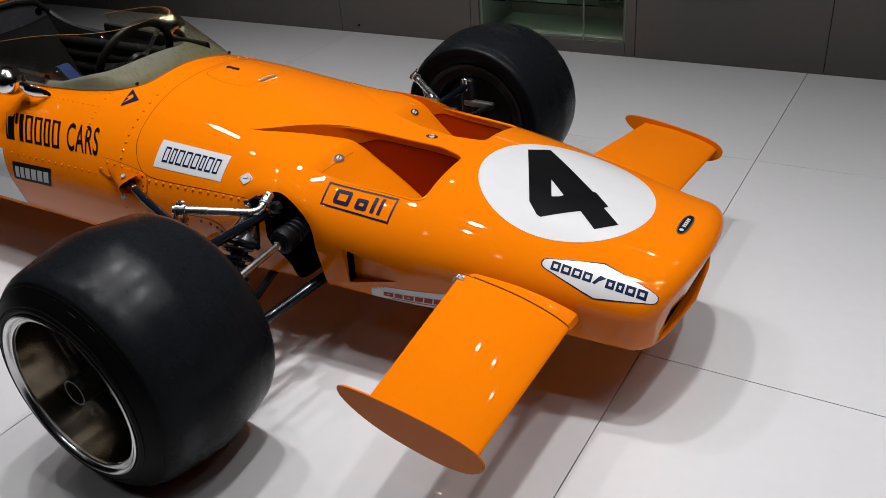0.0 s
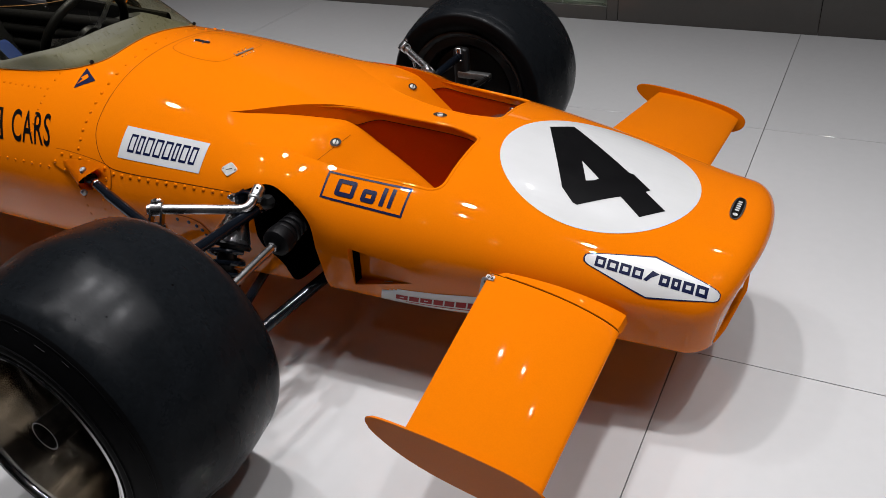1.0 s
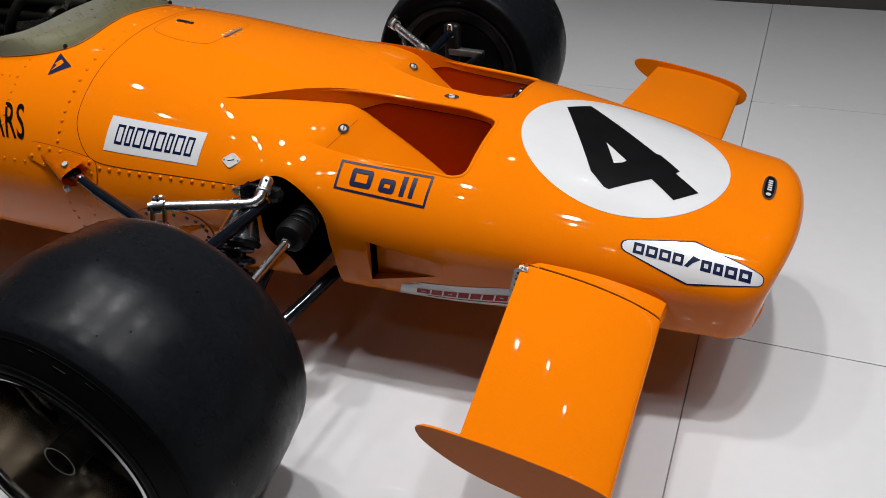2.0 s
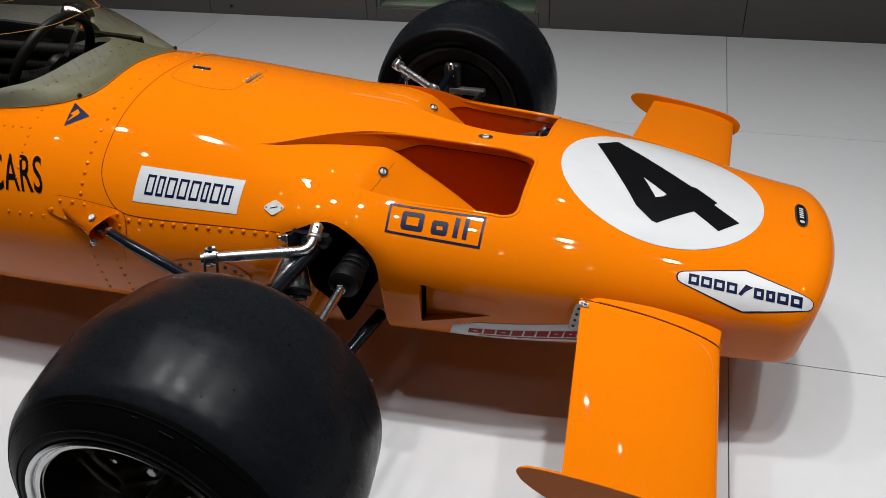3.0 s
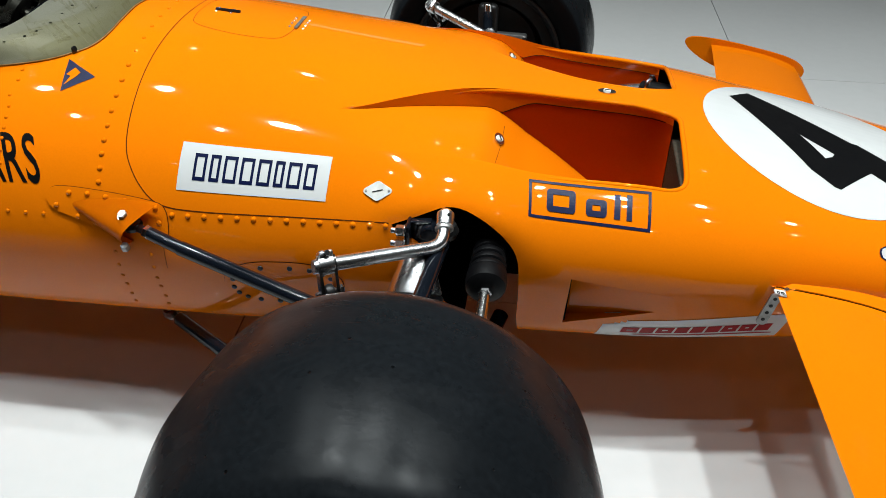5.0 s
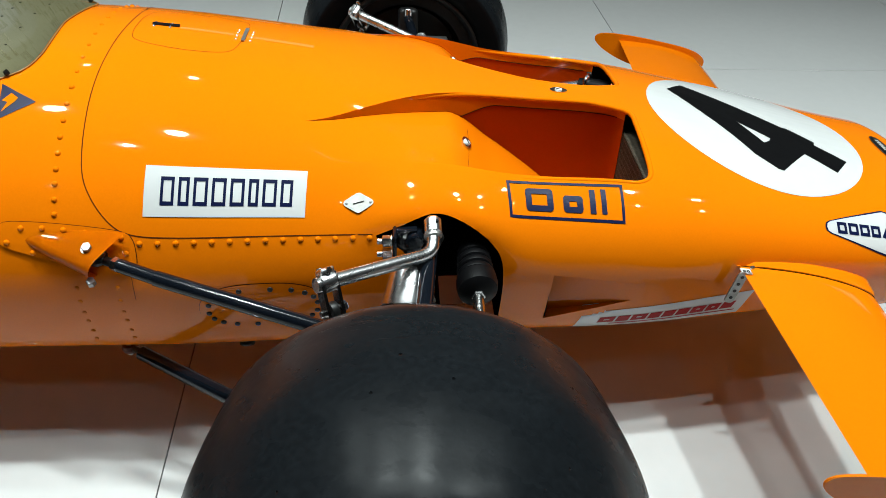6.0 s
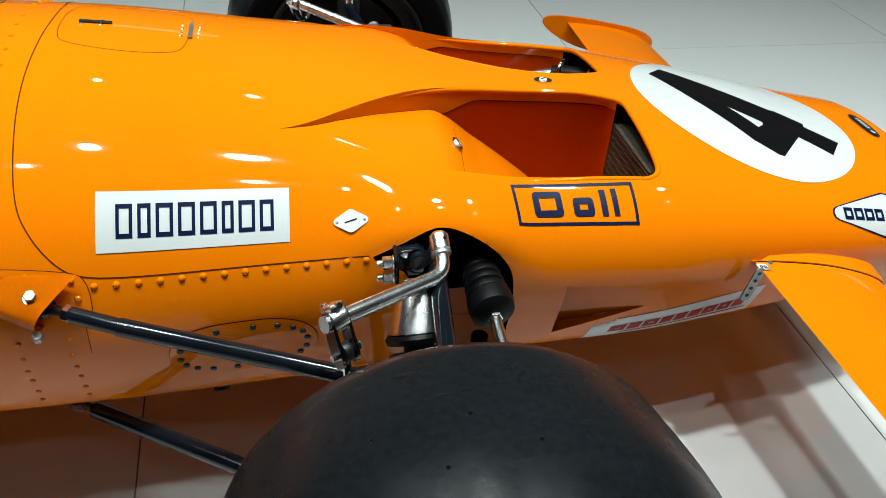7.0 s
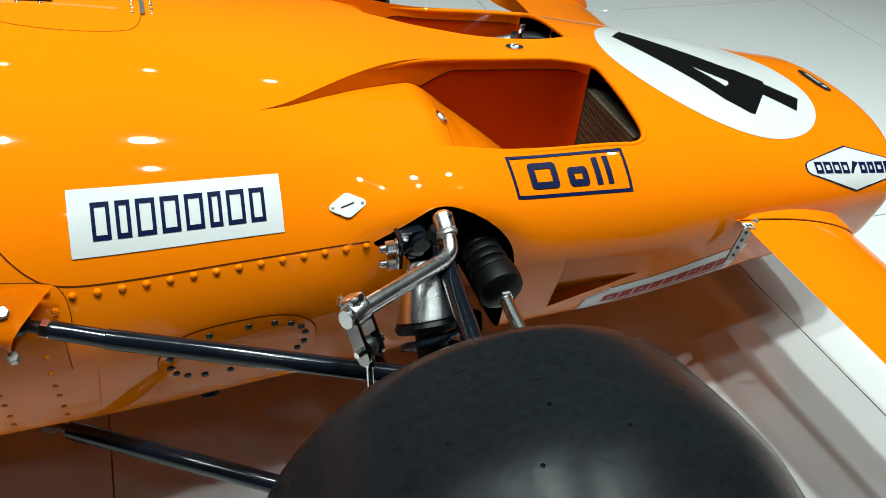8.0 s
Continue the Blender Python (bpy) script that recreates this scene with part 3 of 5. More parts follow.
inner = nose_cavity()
# slot 1 colours the cut faces black in place of shade inside
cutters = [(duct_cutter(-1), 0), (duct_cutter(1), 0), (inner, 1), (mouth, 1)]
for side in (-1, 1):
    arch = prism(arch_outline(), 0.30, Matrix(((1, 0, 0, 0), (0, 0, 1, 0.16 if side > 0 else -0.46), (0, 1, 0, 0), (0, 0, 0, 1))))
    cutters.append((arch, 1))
    # a scoop that runs out forwards in the flank
    bm = bmesh.new()
    deep = [bm.verts.new((x, side * (0.316 if x < 0.2 else 0.352), z)) for x, z in side_slot]
    wide = [bm.verts.new((x, side * 0.42, z)) for x, z in side_slot]
    bm.faces.new(deep)
    bm.faces.new(list(reversed(wide)))
    for k in range(4):
        l = (k + 1) % 4
        bm.faces.new((deep[k], wide[k], wide[l], deep[l]))
    cutters.append((bm, 0))
cutters.append((prism(cockpit_outline(), 0.6, Matrix.Translation((0, 0, 0.262))), 2))
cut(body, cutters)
# underside faces take the brightened orange that warms the floor below
for poly in body.data.polygons:
    if poly.normal.z < -0.85 and poly.center.z < 0.25 and poly.center.x < 0.7:
        poly.material_index = 4

# ---- wheels ----
AXLE_X, AXLE_Z, TYRE_R, TYRE_W = -0.083, 0.2825, 0.2825, 0.30


def wheel(side, track, x):
    m = pose(x, side * track, AXLE_Z, -90 * side)
    h = TYRE_W / 2
    lip = 0.1935
    face = h + 0.038
    rim_profile = [(0.150, -h + 0.02), (lip - 0.006, -h + 0.016), (lip, -h + 0.010), (lip, -h + 0.004), (lip - 0.005, -h + 0.002), (lip - 0.012, -h + 0.006),
                   (0.176, -h + 0.016), (0.166, -h + 0.05), (0.156, -0.02), (0.156, 0.02), (0.164, 0.10), (0.171, face - 0.040), (0.1732, face - 0.0150), (0.1742, face - 0.0095), (0.1762, face - 0.0080), (0.1790, face - 0.0084), (0.1803, face - 0.0110),
                   (0.1822, face - 0.0104), (0.1838, face - 0.0060), (0.1868, face - 0.0016), (0.1900, face), (lip, face - 0.002), (lip, face - 0.012), (lip - 0.010, face - 0.022), (0.180, face - 0.04), (0.172, 0.09),
                   (0.162, 0.02), (0.162, -0.03)]
    rim = part("wheel", turned(rim_profile + [rim_profile[0]], 72, m), [RIM_LIP, BLACK_PAINT], car, "polished deep-dish alloy racing wheel")
    # tyre: sidewalls drawn out to the rim, round shoulders, slightly crowned slick tread
    half = [(lip - 0.004, face - 0.010), (0.1985, face - 0.0035), (0.2070, face - 0.0055), (0.2210, face - 0.0125), (0.2350, face - 0.0225), (0.2465, h + 0.0065), (0.2550, h - 0.0040), (0.2610, h - 0.0160),
            (0.2655, h - 0.033), (0.2695, h - 0.055), (0.2745, h - 0.082), (0.2795, h - 0.115), (TYRE_R, 0.0)]
    outer = half + [(r, -z) for r, z in reversed(half[5:-1])] + [(0.2370, -h - 0.008), (0.2200, -h - 0.007), (0.2040, -h), (lip - 0.010, -h + 0.016)]
    smooth_keys = curve_points([(r, z, 0) for r, z in outer], 3)
    prof = [(p.x, p.y) for p in smooth_keys]
    prof += [(0.181, -h + 0.03), (0.181, face - 0.03), prof[0]]
    bm = turned(prof, 120, m)
    tyre = part("tyre", bm, [RUBBER, RUBBER_SIDE], rim, "worn black slick racing tyre")
    axis = (m.to_3x3() @ Vector((0, 0, 1))).normalized()
    for poly in rim.data.polygons:
        if (poly.center - m.translation).dot(axis) < 0.03:
            poly.material_index = 1
    for poly in tyre.data.polygons:
        d = poly.center - m.translation
        along = d.dot(axis)
        radial = (d - axis * along).length
        if radial < 0.2480:
            poly.material_index = 1
    # thin moulding rings on the outer sidewall
    for r, z in ((0.2430, face - 0.0288), (0.2110, face - 0.0065)):
        part("sidewall_ring", tube([m @ Vector((r * math.cos(2 * math.pi * k / 96), r * math.sin(2 * math.pi * k / 96), z)) for k in range(96)], 0.0013, 6, closed=True), RUBBER_SIDE, rim)
    # small raised dashes of worn moulding near the shoulder
    for k in range(26):
        a = radians(13.8 * k + 3 * math.sin(7.0 * k))
        r = 0.2385 + 0.004 * math.sin(11.0 * k)
        mm = m @ pose(r * math.cos(a), r * math.sin(a), face - 0.0245 - 0.8 * (r - 0.2385), 0, 0, math.degrees(a)) @ pose(0, 0, 0, 0, 40, 0)
        part("sidewall_moulding", box((0.0018, 0.010 + 0.006 * (k % 3), 0.0012), (0, 0, 0), 0.0004, 1, m=mm), RUBBER_SIDE, rim)
    # polished barrel, dark spider with four spokes, hub sleeve
    part("barrel", turned([(0.1555, -0.06), (0.1555, 0.01), (0.1635, 0.10), (0.1705, face - 0.042), (0.1729, face - 0.0150), (0.1722, face - 0.0150), (0.1695, face - 0.042), (0.162, 0.10), (0.153, 0.01), (0.153, -0.06), (0.1555, -0.06)], 72, m), RIM_POLISH, rim, "dark polished wheel barrel")
    part("spider", turned([(0, 0.035), (0.050, 0.035), (0.058, 0.040), (0.060, 0.055), (0.052, 0.066), (0.040, 0.070), (0, 0.070)], 40, m), RIM_DARK, rim, "dark cast wheel centre")
    for k in range(4):
        a = 25 + 90 * k
        mm = m @ pose(0, 0, 0, 0, 0, a)
        part("spoke", box((0.124, 0.056, 0.018), (0.099, 0, 0.044), 0.007, 2, m=mm), RIM_DARK, rim)
        part("spoke_web", box((0.096, 0.014, 0.016), (0.098, 0, 0.058), 0.005, 2, m=mm), RIM_DARK, rim)
    for k in range(4):
        a = radians(70 + 90 * k)
        p = Vector((0.048 * math.cos(a), 0.048 * math.sin(a), 0.066))
        part("stud_nut", nut(m @ p, m @ (p + Vector((0, 0, 0.016))), 0.0095), ALLOY, rim)
    for k in range(16):
        a = radians(22.5 * k + 9)
        p = Vector((0.1535 * math.cos(a), 0.1535 * math.sin(a), 0.036))
        part("rim_bolt", nut(m @ p, m @ (p + Vector((0, 0, 0.010))), 0.0050), STEEL, rim)
    part("hub_sleeve", turned([(0.0, 0.06), (0.0285, 0.06), (0.0300, 0.064), (0.0300, 0.166), (0.0295, 0.169), (0.0272, 0.169), (0.0262, 0.164), (0.0255, 0.09), (0, 0.09)], 40, m), RIM_DARK, rim, "dark turned hub sleeve")
    part("inner_barrel", turned([(0.1550, -0.02), (0.164, -0.05), (0.1745, -h + 0.018), (0.1735, -h + 0.018), (0.162, -0.05), (0.153, -0.02), (0.1550, -0.02)], 64, m), BLACK_PAINT, rim)
    part("inner_shield", turned([(0, 0.012), (0.1535, 0.012), (0.1535, 0.016), (0, 0.016)], 48, m), BLACK_PAINT, rim)
    # brake and upright inside the rim
    part("brake_disc", turned([(0.045, -0.105), (0.132, -0.105), (0.134, -0.103), (0.134, -0.089), (0.132, -0.087), (0.045, -0.087), (0.045, -0.105)], 56, m), BLACK_PAINT, rim)
    part("brake_caliper", box((0.055, 0.075, 0.062), (-0.108 , 0.02, -0.096), 0.008, 2, m=m), ALLOY_DULL, rim)
    return rim


for side in (-1, 1):
    wheel(side, 0.797, AXLE_X)

# ---- nose wings ----
WING_ROOT, WING_TIP = 0.325, 0.748


def aerofoil(chord, thick, n=18):
    """Upper and lower outline from the leading edge, x along the chord from nose to tail."""
    up, low = [], []
    for k in range(n + 1):
        t = (1 - math.cos(math.pi * k / n)) / 2
        d = 5 * thick * chord * (0.2969 * math.sqrt(t) - 0.126 * t - 0.3516 * t * t + 0.2843 * t ** 3 - 0.1015 * t ** 4)
        camber = 0.022 * chord * 4 * t * (1 - t)
        up.append((t * chord, camber + d))
        low.append((t * chord, camber - 0.55 * d))
    return up + list(reversed(low[1:-1]))


def wing_point(side, f, p, grow=0.0):
    """From root (f = 0) to tip: a point of the aerofoil at that place."""
    lead = Vector((0.698 + 0.008 * f, 0, 0.270 - 0.014 * f))
    tail = Vector((0.446 + 0.038 * f, 0, 0.352 - 0.034 * f))
    along = (tail - lead).normalized()
    up = Vector((0, 1, 0)).cross(along)
    if up.z < 0:
        up = -up
    scale = (tail - lead).length / 0.27
    q = lead + along * (p[0] * scale) + up * (p[1] * scale)
    if grow:
        q = q + up * (grow if p[1] > 0.004 else -grow) - along * (grow if p[0] < 0.1 else -grow)
    q.y = side * (WING_ROOT + f * (WING_TIP - WING_ROOT))
    return q


FOIL = aerofoil(0.27, 0.085)


def nose_wing(side):
    rows = [[wing_point(side, f / 10, p) for p in FOIL] for f in range(11)]
    bm, vs = grid_mesh(rows, close_u=True)
    bm.faces.new(vs[0])
    bm.faces.new(list(reversed(vs[-1])))
    wing = part("nose_wing", bm, ORANGE, car, "orange nose wing with an end plate")
    # the fairing where the wing meets the flank
    rows = []
    for f, g in ((-0.12, 0.0060), (-0.040, 0.0040), (-0.012, 0.0032), (0.003, 0.0018), (0.005, -0.002)):
        rows.append([wing_point(side, f, p, g) for p in FOIL])
    bm, vs = grid_mesh(rows, close_u=True)
    bm.faces.new(vs[0])
    bm.faces.new(list(reversed(vs[-1])))
    part("root_fairing", bm, ORANGE, wing)
    part("root_gap", tube([wing_point(side, 0.0065, p, 0.0002) for p in FOIL[1:19]], 0.0007, 6), SHADE_BLACK, wing)
    # end plate: a long leaf with round ends
    pts = []
    for k in range(48):
        a = 2 * math.pi * k / 48
        c, s = math.cos(a), math.sin(a)
        ex = 0.158 * math.copysign(abs(c) ** 0.85, c)
        ez = 0.041 * math.copysign(abs(s) ** 0.9, s) * (1 + 0.25 * c) - 0.010 * (1 - (ex / 0.158) ** 2)
        pts.append((ex, ez))
    m = Matrix.Translation((0.571, side * (WING_TIP - 0.002), 0.286)) @ pose(0, 0, 0, 0, 15.6, 0) @ Matrix(((1, 0, 0, 0), (0, 0, side, 0), (0, 1, 0, 0), (0, 0, 0, 1)))
    plate = prism(pts, 0.004, m)
    bmesh.ops.bevel(plate, geom=[e for e in plate.edges if len(e.link_faces) == 2 and min(len(f.verts) for f in e.link_faces) == 4 and max(len(f.verts) for f in e.link_faces) > 4], offset=0.0014, segments=2, affect="EDGES")
    part("end_plate", plate, ORANGE, wing)
    # adjusting bracket under the trailing edge
    a = Vector((0.452, side * 0.347, 0.350))
    mm = Matrix.Translation(a) @ pose(0, 0, 0, 0, 12, 0) @ Matrix(((1, 0, 0, 0), (0, 0, side, 0), (0, 1, 0, 0), (0, 0, 0, 1)))
    outline = rounded(0.016, 0.062, 0.006, 4, -0.006, -0.028)
    bracket = part("adjuster_bracket", prism(outline, 0.003, mm), ALLOY_DULL, wing, "drilled aluminium wing bracket")
    bm = bmesh.new()
    for k in range(4):
        p = mm @ Vector((-0.006, -0.006 - 0.014 * k, 0.002))
        rod(p, p + Vector((0, side * 0.002, 0)), 0.003, 10, bm)
    part("bracket_hole", bm, BLACK_PAINT, bracket)
    b = wing_point(side, 0.05, (0.262, 0.012)) + Vector((0, 0, 0.001))
    part("bracket_bolt", rod(b, b + Vector((-0.001, 0, 0.004)), 0.004, 12), STEEL, bracket)
    a0, a1 = wing_point(side, 0.022, FOIL[16]), wing_point(side, 0.022, FOIL[18])
    a2 = wing_point(side, 0.060, FOIL[16])
    u, v = (a1 - a0).normalized(), (a2 - a0).normalized()
    n = u.cross(v) if u.cross(v).z > 0 else v.cross(u)
    c = a0.lerp(a1, 0.45) + (a2 - a0) * 0.5
    tm = Matrix(((u.x, v.x, n.x, c.x), (u.y, v.y, n.y, c.y), (u.z, v.z, n.z, c.z), (0, 0, 0, 1)))
    tag = part("angle_tag", prism(rounded(0.017, 0.014, 0.002, 3), 0.0016, tm @ Matrix.Translation((0, 0, 0.0006))), DECAL_WHITE, wing, "small white angle tag")
    for du in (-0.0032, 0.0032):
        part("tag_mark", turned([(0.0012, 0.0022), (0.0027, 0.0022), (0.0027, 0.0028), (0.0012, 0.0028), (0.0012, 0.0022)], 14, tm @ Matrix.Translation((du, 0, 0))), BLACK_PAINT, tag)
    return wing


for side in (-1, 1):
    nose_wing(side)


# ---- suspension, built for one side and mirrored for the other ----
def suspension(side):
    def at(x, y, z):
        return Vector((x, side * y, z))

    # anti-roll bar: capped shaft, bent arm, clamp and drop link
    pts = curve_points([at(-0.055, 0.372, 0.458), at(-0.055, 0.392, 0.445), at(-0.066, 0.407, 0.441), at(-0.095, 0.427, 0.446), at(-0.190, 0.487, 0.463), at(-0.216, 0.5035, 0.4675)], 8)
    bar = part("anti_roll_bar", tube(pts, 0.0100, 20), ALLOY, car, "bright bent anti-roll bar arm")
    part("bar_socket", rod(at(-0.055, 0.351, 0.4675), at(-0.054, 0.377, 0.4525), 0.0132, 28, chamfer=0.005), ALLOY, bar)
    part("socket_ring", rod(at(-0.0545, 0.3745, 0.4540), at(-0.054, 0.3790, 0.4512), 0.0139, 28, chamfer=0.001), ALLOY_DULL, bar)
    part("socket_pin", rod(at(-0.050, 0.367, 0.468), at(-0.0485, 0.3685, 0.4745), 0.0025, 10), BLACK_PAINT, bar)
    down = Vector((0.227, side * 0.567, -0.79)).normalized()
    ax = Vector((-0.84, side * 0.53, 0.03)).normalized()
    head = at(-0.2015, 0.4935, 0.4655)
    for off in (-0.0105, 0.0105):
        top = head + ax * off - down * 0.004
        low = top + down * 0.050
        m, length = frame_along(top, low)
        n = (m.to_3x3().inverted() @ ax)
        n.z = 0
        n.normalize()
        u = Vector((-n.y, n.x, 0))
        m = m @ Matrix(((u.x, 0, n.x, 0), (u.y, 0, n.y, 0), (0, 1, 0, 0), (0, 0, 0, 1)))
        part("link_plate", prism(rounded(0.021, length + 0.016, 0.0095, 5, 0, length / 2), 0.0042, m @ Matrix.Translation((0, 0, -0.0021))), LINK, bar, "dark polished link plate")
    cm = frame_along(head - ax * 0.010, head + ax * 0.010)[0]
    part("clamp_collar", turned([(0.0098, -0.0), (0.0138, 0.0), (0.0142, 0.002), (0.0142, 0.018), (0.0138, 0.020), (0.0098, 0.020), (0.0098, 0.0)], 28, cm), ALLOY, bar)
    up = (-down).normalized()
    c = head + up * 0.0135
    across = ax.cross(up).normalized()
    part("clamp_block", box((0.020, 0.024, 0.010), (0, 0, 0), 0.003, 2, m=Matrix.Translation(c) @ Matrix(((ax.x, across.x, up.x, 0), (ax.y, across.y, up.y, 0), (ax.z, across.z, up.z, 0), (0, 0, 0, 1)))), ALLOY, bar)
    part("clamp_bolt", nut(c + up * 0.001 - across * 0.017, c + up * 0.001 + across * 0.018, 0.0046), STEEL, bar)
    part("bolt_head", nut(c + up * 0.001 + across * 0.016, c + up * 0.001 + across * 0.021, 0.0066), STEEL, bar)
    c = head + down * 0.038
    part("clamp_bolt", nut(c - ax * 0.019, c + ax * 0.019, 0.0050), STEEL, bar)
    part("bolt_head", nut(c - ax * 0.020, c - ax * 0.0145, 0.0072), STEEL, bar)
    part("rod_end", turned([(0.004, -0.005), (0.011, -0.005), (0.0125, 0), (0.011, 0.005), (0.004, 0.005), (0.004, -0.005)], 20, frame_along(c, c + ax)[0]), BLACK_PAINT, bar)
    drop = Vector((0.02, side * 0.22, -0.97)).normalized()
    part("link_nut", nut(c + drop * 0.012, c + drop * 0.024, 0.0062), STEEL, bar)
    part("drop_link", rod(c + drop * 0.008, c + drop * 0.19, 0.0044, 14), STEEL, bar)

    # radius rods
    a, b = at(-0.5330, 0.3655, 0.4168), at(-0.020, 0.545, 0.345)
    d = (b - a).normalized()
    upper = part("upper_radius_rod", rod(a + d * 0.080, b, 0.0110, 22, chamfer=0.0015), BLACK_TUBE, car, "black enamelled radius rod")
    part("rod_sleeve", rod(a + d * 0.021, a + d * 0.085, 0.0099, 22), BLACK_TUBE, upper)
    part("lock_nut", nut(a + d * 0.011, a + d * 0.021, 0.0106), STEEL, upper, "bright hexagon lock nut")
    part("rod_shank", rod(a - d * 0.010, a + d * 0.012, 0.0065, 16), BLACK_PAINT, upper)
    part("rod_eye", turned([(0.006, -0.008), (0.013, -0.006), (0.015, 0), (0.013, 0.006), (0.006, 0.008), (0.006, -0.008)], 20, Matrix.Translation(a - d * 0.014)), BLACK_PAINT, upper)
    a, b = at(-0.559, 0.2955, 0.193), at(-0.147, 0.602, 0.227)
    d = (b - a).normalized()
    lower = part("lower_radius_rod", rod(a + d * 0.030, b, 0.0115, 22), BLACK_TUBE, car, "black enamelled lower radius rod")
    part("rod_shank", rod(a, a + d * 0.035, 0.0055, 16), RIM_DARK, lower)
    part("rod_eye", turned([(0.005, -0.007), (0.012, -0.006), (0.014, 0), (0.012, 0.006), (0.005, 0.007), (0.005, -0.007)], 20, Matrix.Translation(a)), BUSH, lower, "red-brown rod end bush")
    part("eye_bolt", nut(a + Vector((0, 0, -0.014)), a + Vector((0, 0, 0.013)), 0.0068), ALLOY_DULL, lower)

    # upper arm, lower arm, tie rod with bellows
    arm = part("upper_arm", rod(at(-0.058, 0.375, 0.425), at(-0.080, 0.600, 0.418), 0.0125, 22, r2=0.0115), BLACK_TUBE, car, "black tubular top arm")
    part("arm_nut", nut(at(-0.057, 0.366, 0.4255), at(-0.058, 0.378, 0.425), 0.011), STEEL, arm)
    part("arm_joint", turned([(0, -0.014), (0.012, -0.012), (0.017, 0), (0.012, 0.012), (0, 0.014)], 20, Matrix.Translation(at(-0.052, 0.345, 0.428))), BLACK_PAINT, arm)
    part("lower_arm", rod(at(0.035, 0.300, 0.235), at(-0.060, 0.610, 0.170), 0.0135, 20), BLACK_TUBE, car, "black tubular lower arm")
    part("lower_link", rod(at(-0.130, 0.300, 0.225), at(-0.070, 0.610, 0.170), 0.0105, 20), BLACK_TUBE, car)
    tie = part("tie_rod", rod(at(0.014, 0.400, 0.382), at(0.012, 0.615, 0.360), 0.0085, 22), STEEL, car, "bright steel steering arm")
    part("tie_nut", nut(at(0.014, 0.424, 0.3798), at(0.014, 0.433, 0.3788), 0.0105), ALLOY, tie)
    prof = [(0.0, 0.0), (0.024, 0.0)]
    for k in range(4):
        h = 0.006 + 0.0155 * k
        g = 0.0012 * k
        prof += [(0.0240 + g, h), (0.0262 + g, h + 0.005), (0.0252 + g, h + 0.010), (0.0218 + g, h + 0.0125)]
    prof += [(0.0310, 0.066), (0.0318, 0.078), (0.0300, 0.090), (0.0215, 0.098), (0.009, 0.100), (0, 0.100)]
    part("bellows", turned(prof, 32, frame_along(at(0.012, 0.328, 0.3890), at(0.014, 0.424, 0.3798))[0]), BELLOWS, tie, "black rubber steering bellows")

    # spring and damper leaning outwards
    a, b = at(-0.090, 0.385, 0.435), at(-0.092, 0.560, 0.215)
    m, length = frame_along(a, b)
    damper = part("damper", turned([(0, 0.008), (0.015, 0.008), (0.019, 0.012), (0.022, 0.020), (0.040, 0.072), (0.041, 0.076), (0.039, 0.078), (0, 0.078)], 36, m), ALLOY, car, "silver spring cap over a black coil spring")
    part("spring_seat", turned([(0.02, 0.078), (0.041, 0.078), (0.0445, 0.083), (0.042, 0.090), (0.02, 0.090), (0.02, 0.078)], 32, m), BELLOWS, damper)
    coil = []
    for k in range(150):
        t = k / 149
        ang = 2 * math.pi * 6.5 * t
        coil.append(m @ Vector((0.036 * math.cos(ang), 0.036 * math.sin(ang), 0.094 + t * (length - 0.126))))
    part("coil_spring", tube(coil, 0.0055, 8), BLACK_TUBE, damper)
    part("damper_body", rod(m @ Vector((0, 0, 0.09)), b, 0.020, 22), BLACK_PAINT, damper)

    # pivot casting and its two nuts in the opening
    cast = part("pivot_bracket", box((0.046, 0.060, 0.046), at(-0.090, 0.318, 0.418), 0.010, 2), BLACK_TUBE, car, "gloss black pivot bracket")
    part("pivot_ear", rod(at(-0.080, 0.345, 0.430), at(-0.080, 0.360, 0.428), 0.014, 20), BLACK_TUBE, cast)
    part("pivot_strap", box((0.034, 0.014, 0.005), at(-0.094, 0.346, 0.444), 0.002, 2), BLACK_TUBE, cast)
    for zz, yy in ((0.436, 0.363), (0.417, 0.368)):
        part("pivot_nut", nut(at(-0.130, yy, zz), at(-0.117, yy, zz), 0.0088), STEEL, cast)
        part("nut_washer", rod(at(-0.117, yy, zz), at(-0.1145, yy, zz), 0.0105, 20), STEEL, cast)
        part("pivot_stud", rod(at(-0.138, yy, zz), at(-0.129, yy, zz), 0.0046, 12, chamfer=0.001), STEEL, cast)
    part("pivot_plate", box((0.006, 0.040, 0.044), at(-0.111, 0.352, 0.427), 0.002, 1), BLACK_TUBE, cast)

    # upright inside the wheel
    up = part("upright", box((0.050, 0.030, 0.300), at(-0.080, 0.618, 0.290), 0.012, 3), BLACK_PAINT, car, "black fabricated suspension upright")
    part("steering_lever", box((0.110, 0.024, 0.020), at(-0.035, 0.612, 0.362), 0.005, 2), ALLOY_DULL, up)
    part("ball_joint", rod(at(-0.080, 0.603, 0.405), at(-0.080, 0.603, 0.445), 0.010, 16), STEEL, up)


for side in (-1, 1):
    suspension(side)

# ---- what lies on the skin: marks, rivets, gaps ----
from mathutils.bvhtree import BVHTree

SKIN = BVHTree.FromPolygons([v.co.copy() for v in body.data.vertices], [p.vertices[:] for p in body.data.polygons])


def on_skin(p, lift=0.001, down=False):
    """The nearest place on the body, a little above it, and the normal there."""
    p = Vector(p)
    if down:
        hit, n, _, _ = SKIN.ray_cast(Vector((p.x, p.y, 1.0)), Vector((0, 0, -1)))
    else:
        hit, n, _, _ = SKIN.find_nearest(p)
    return hit + n * lift, n


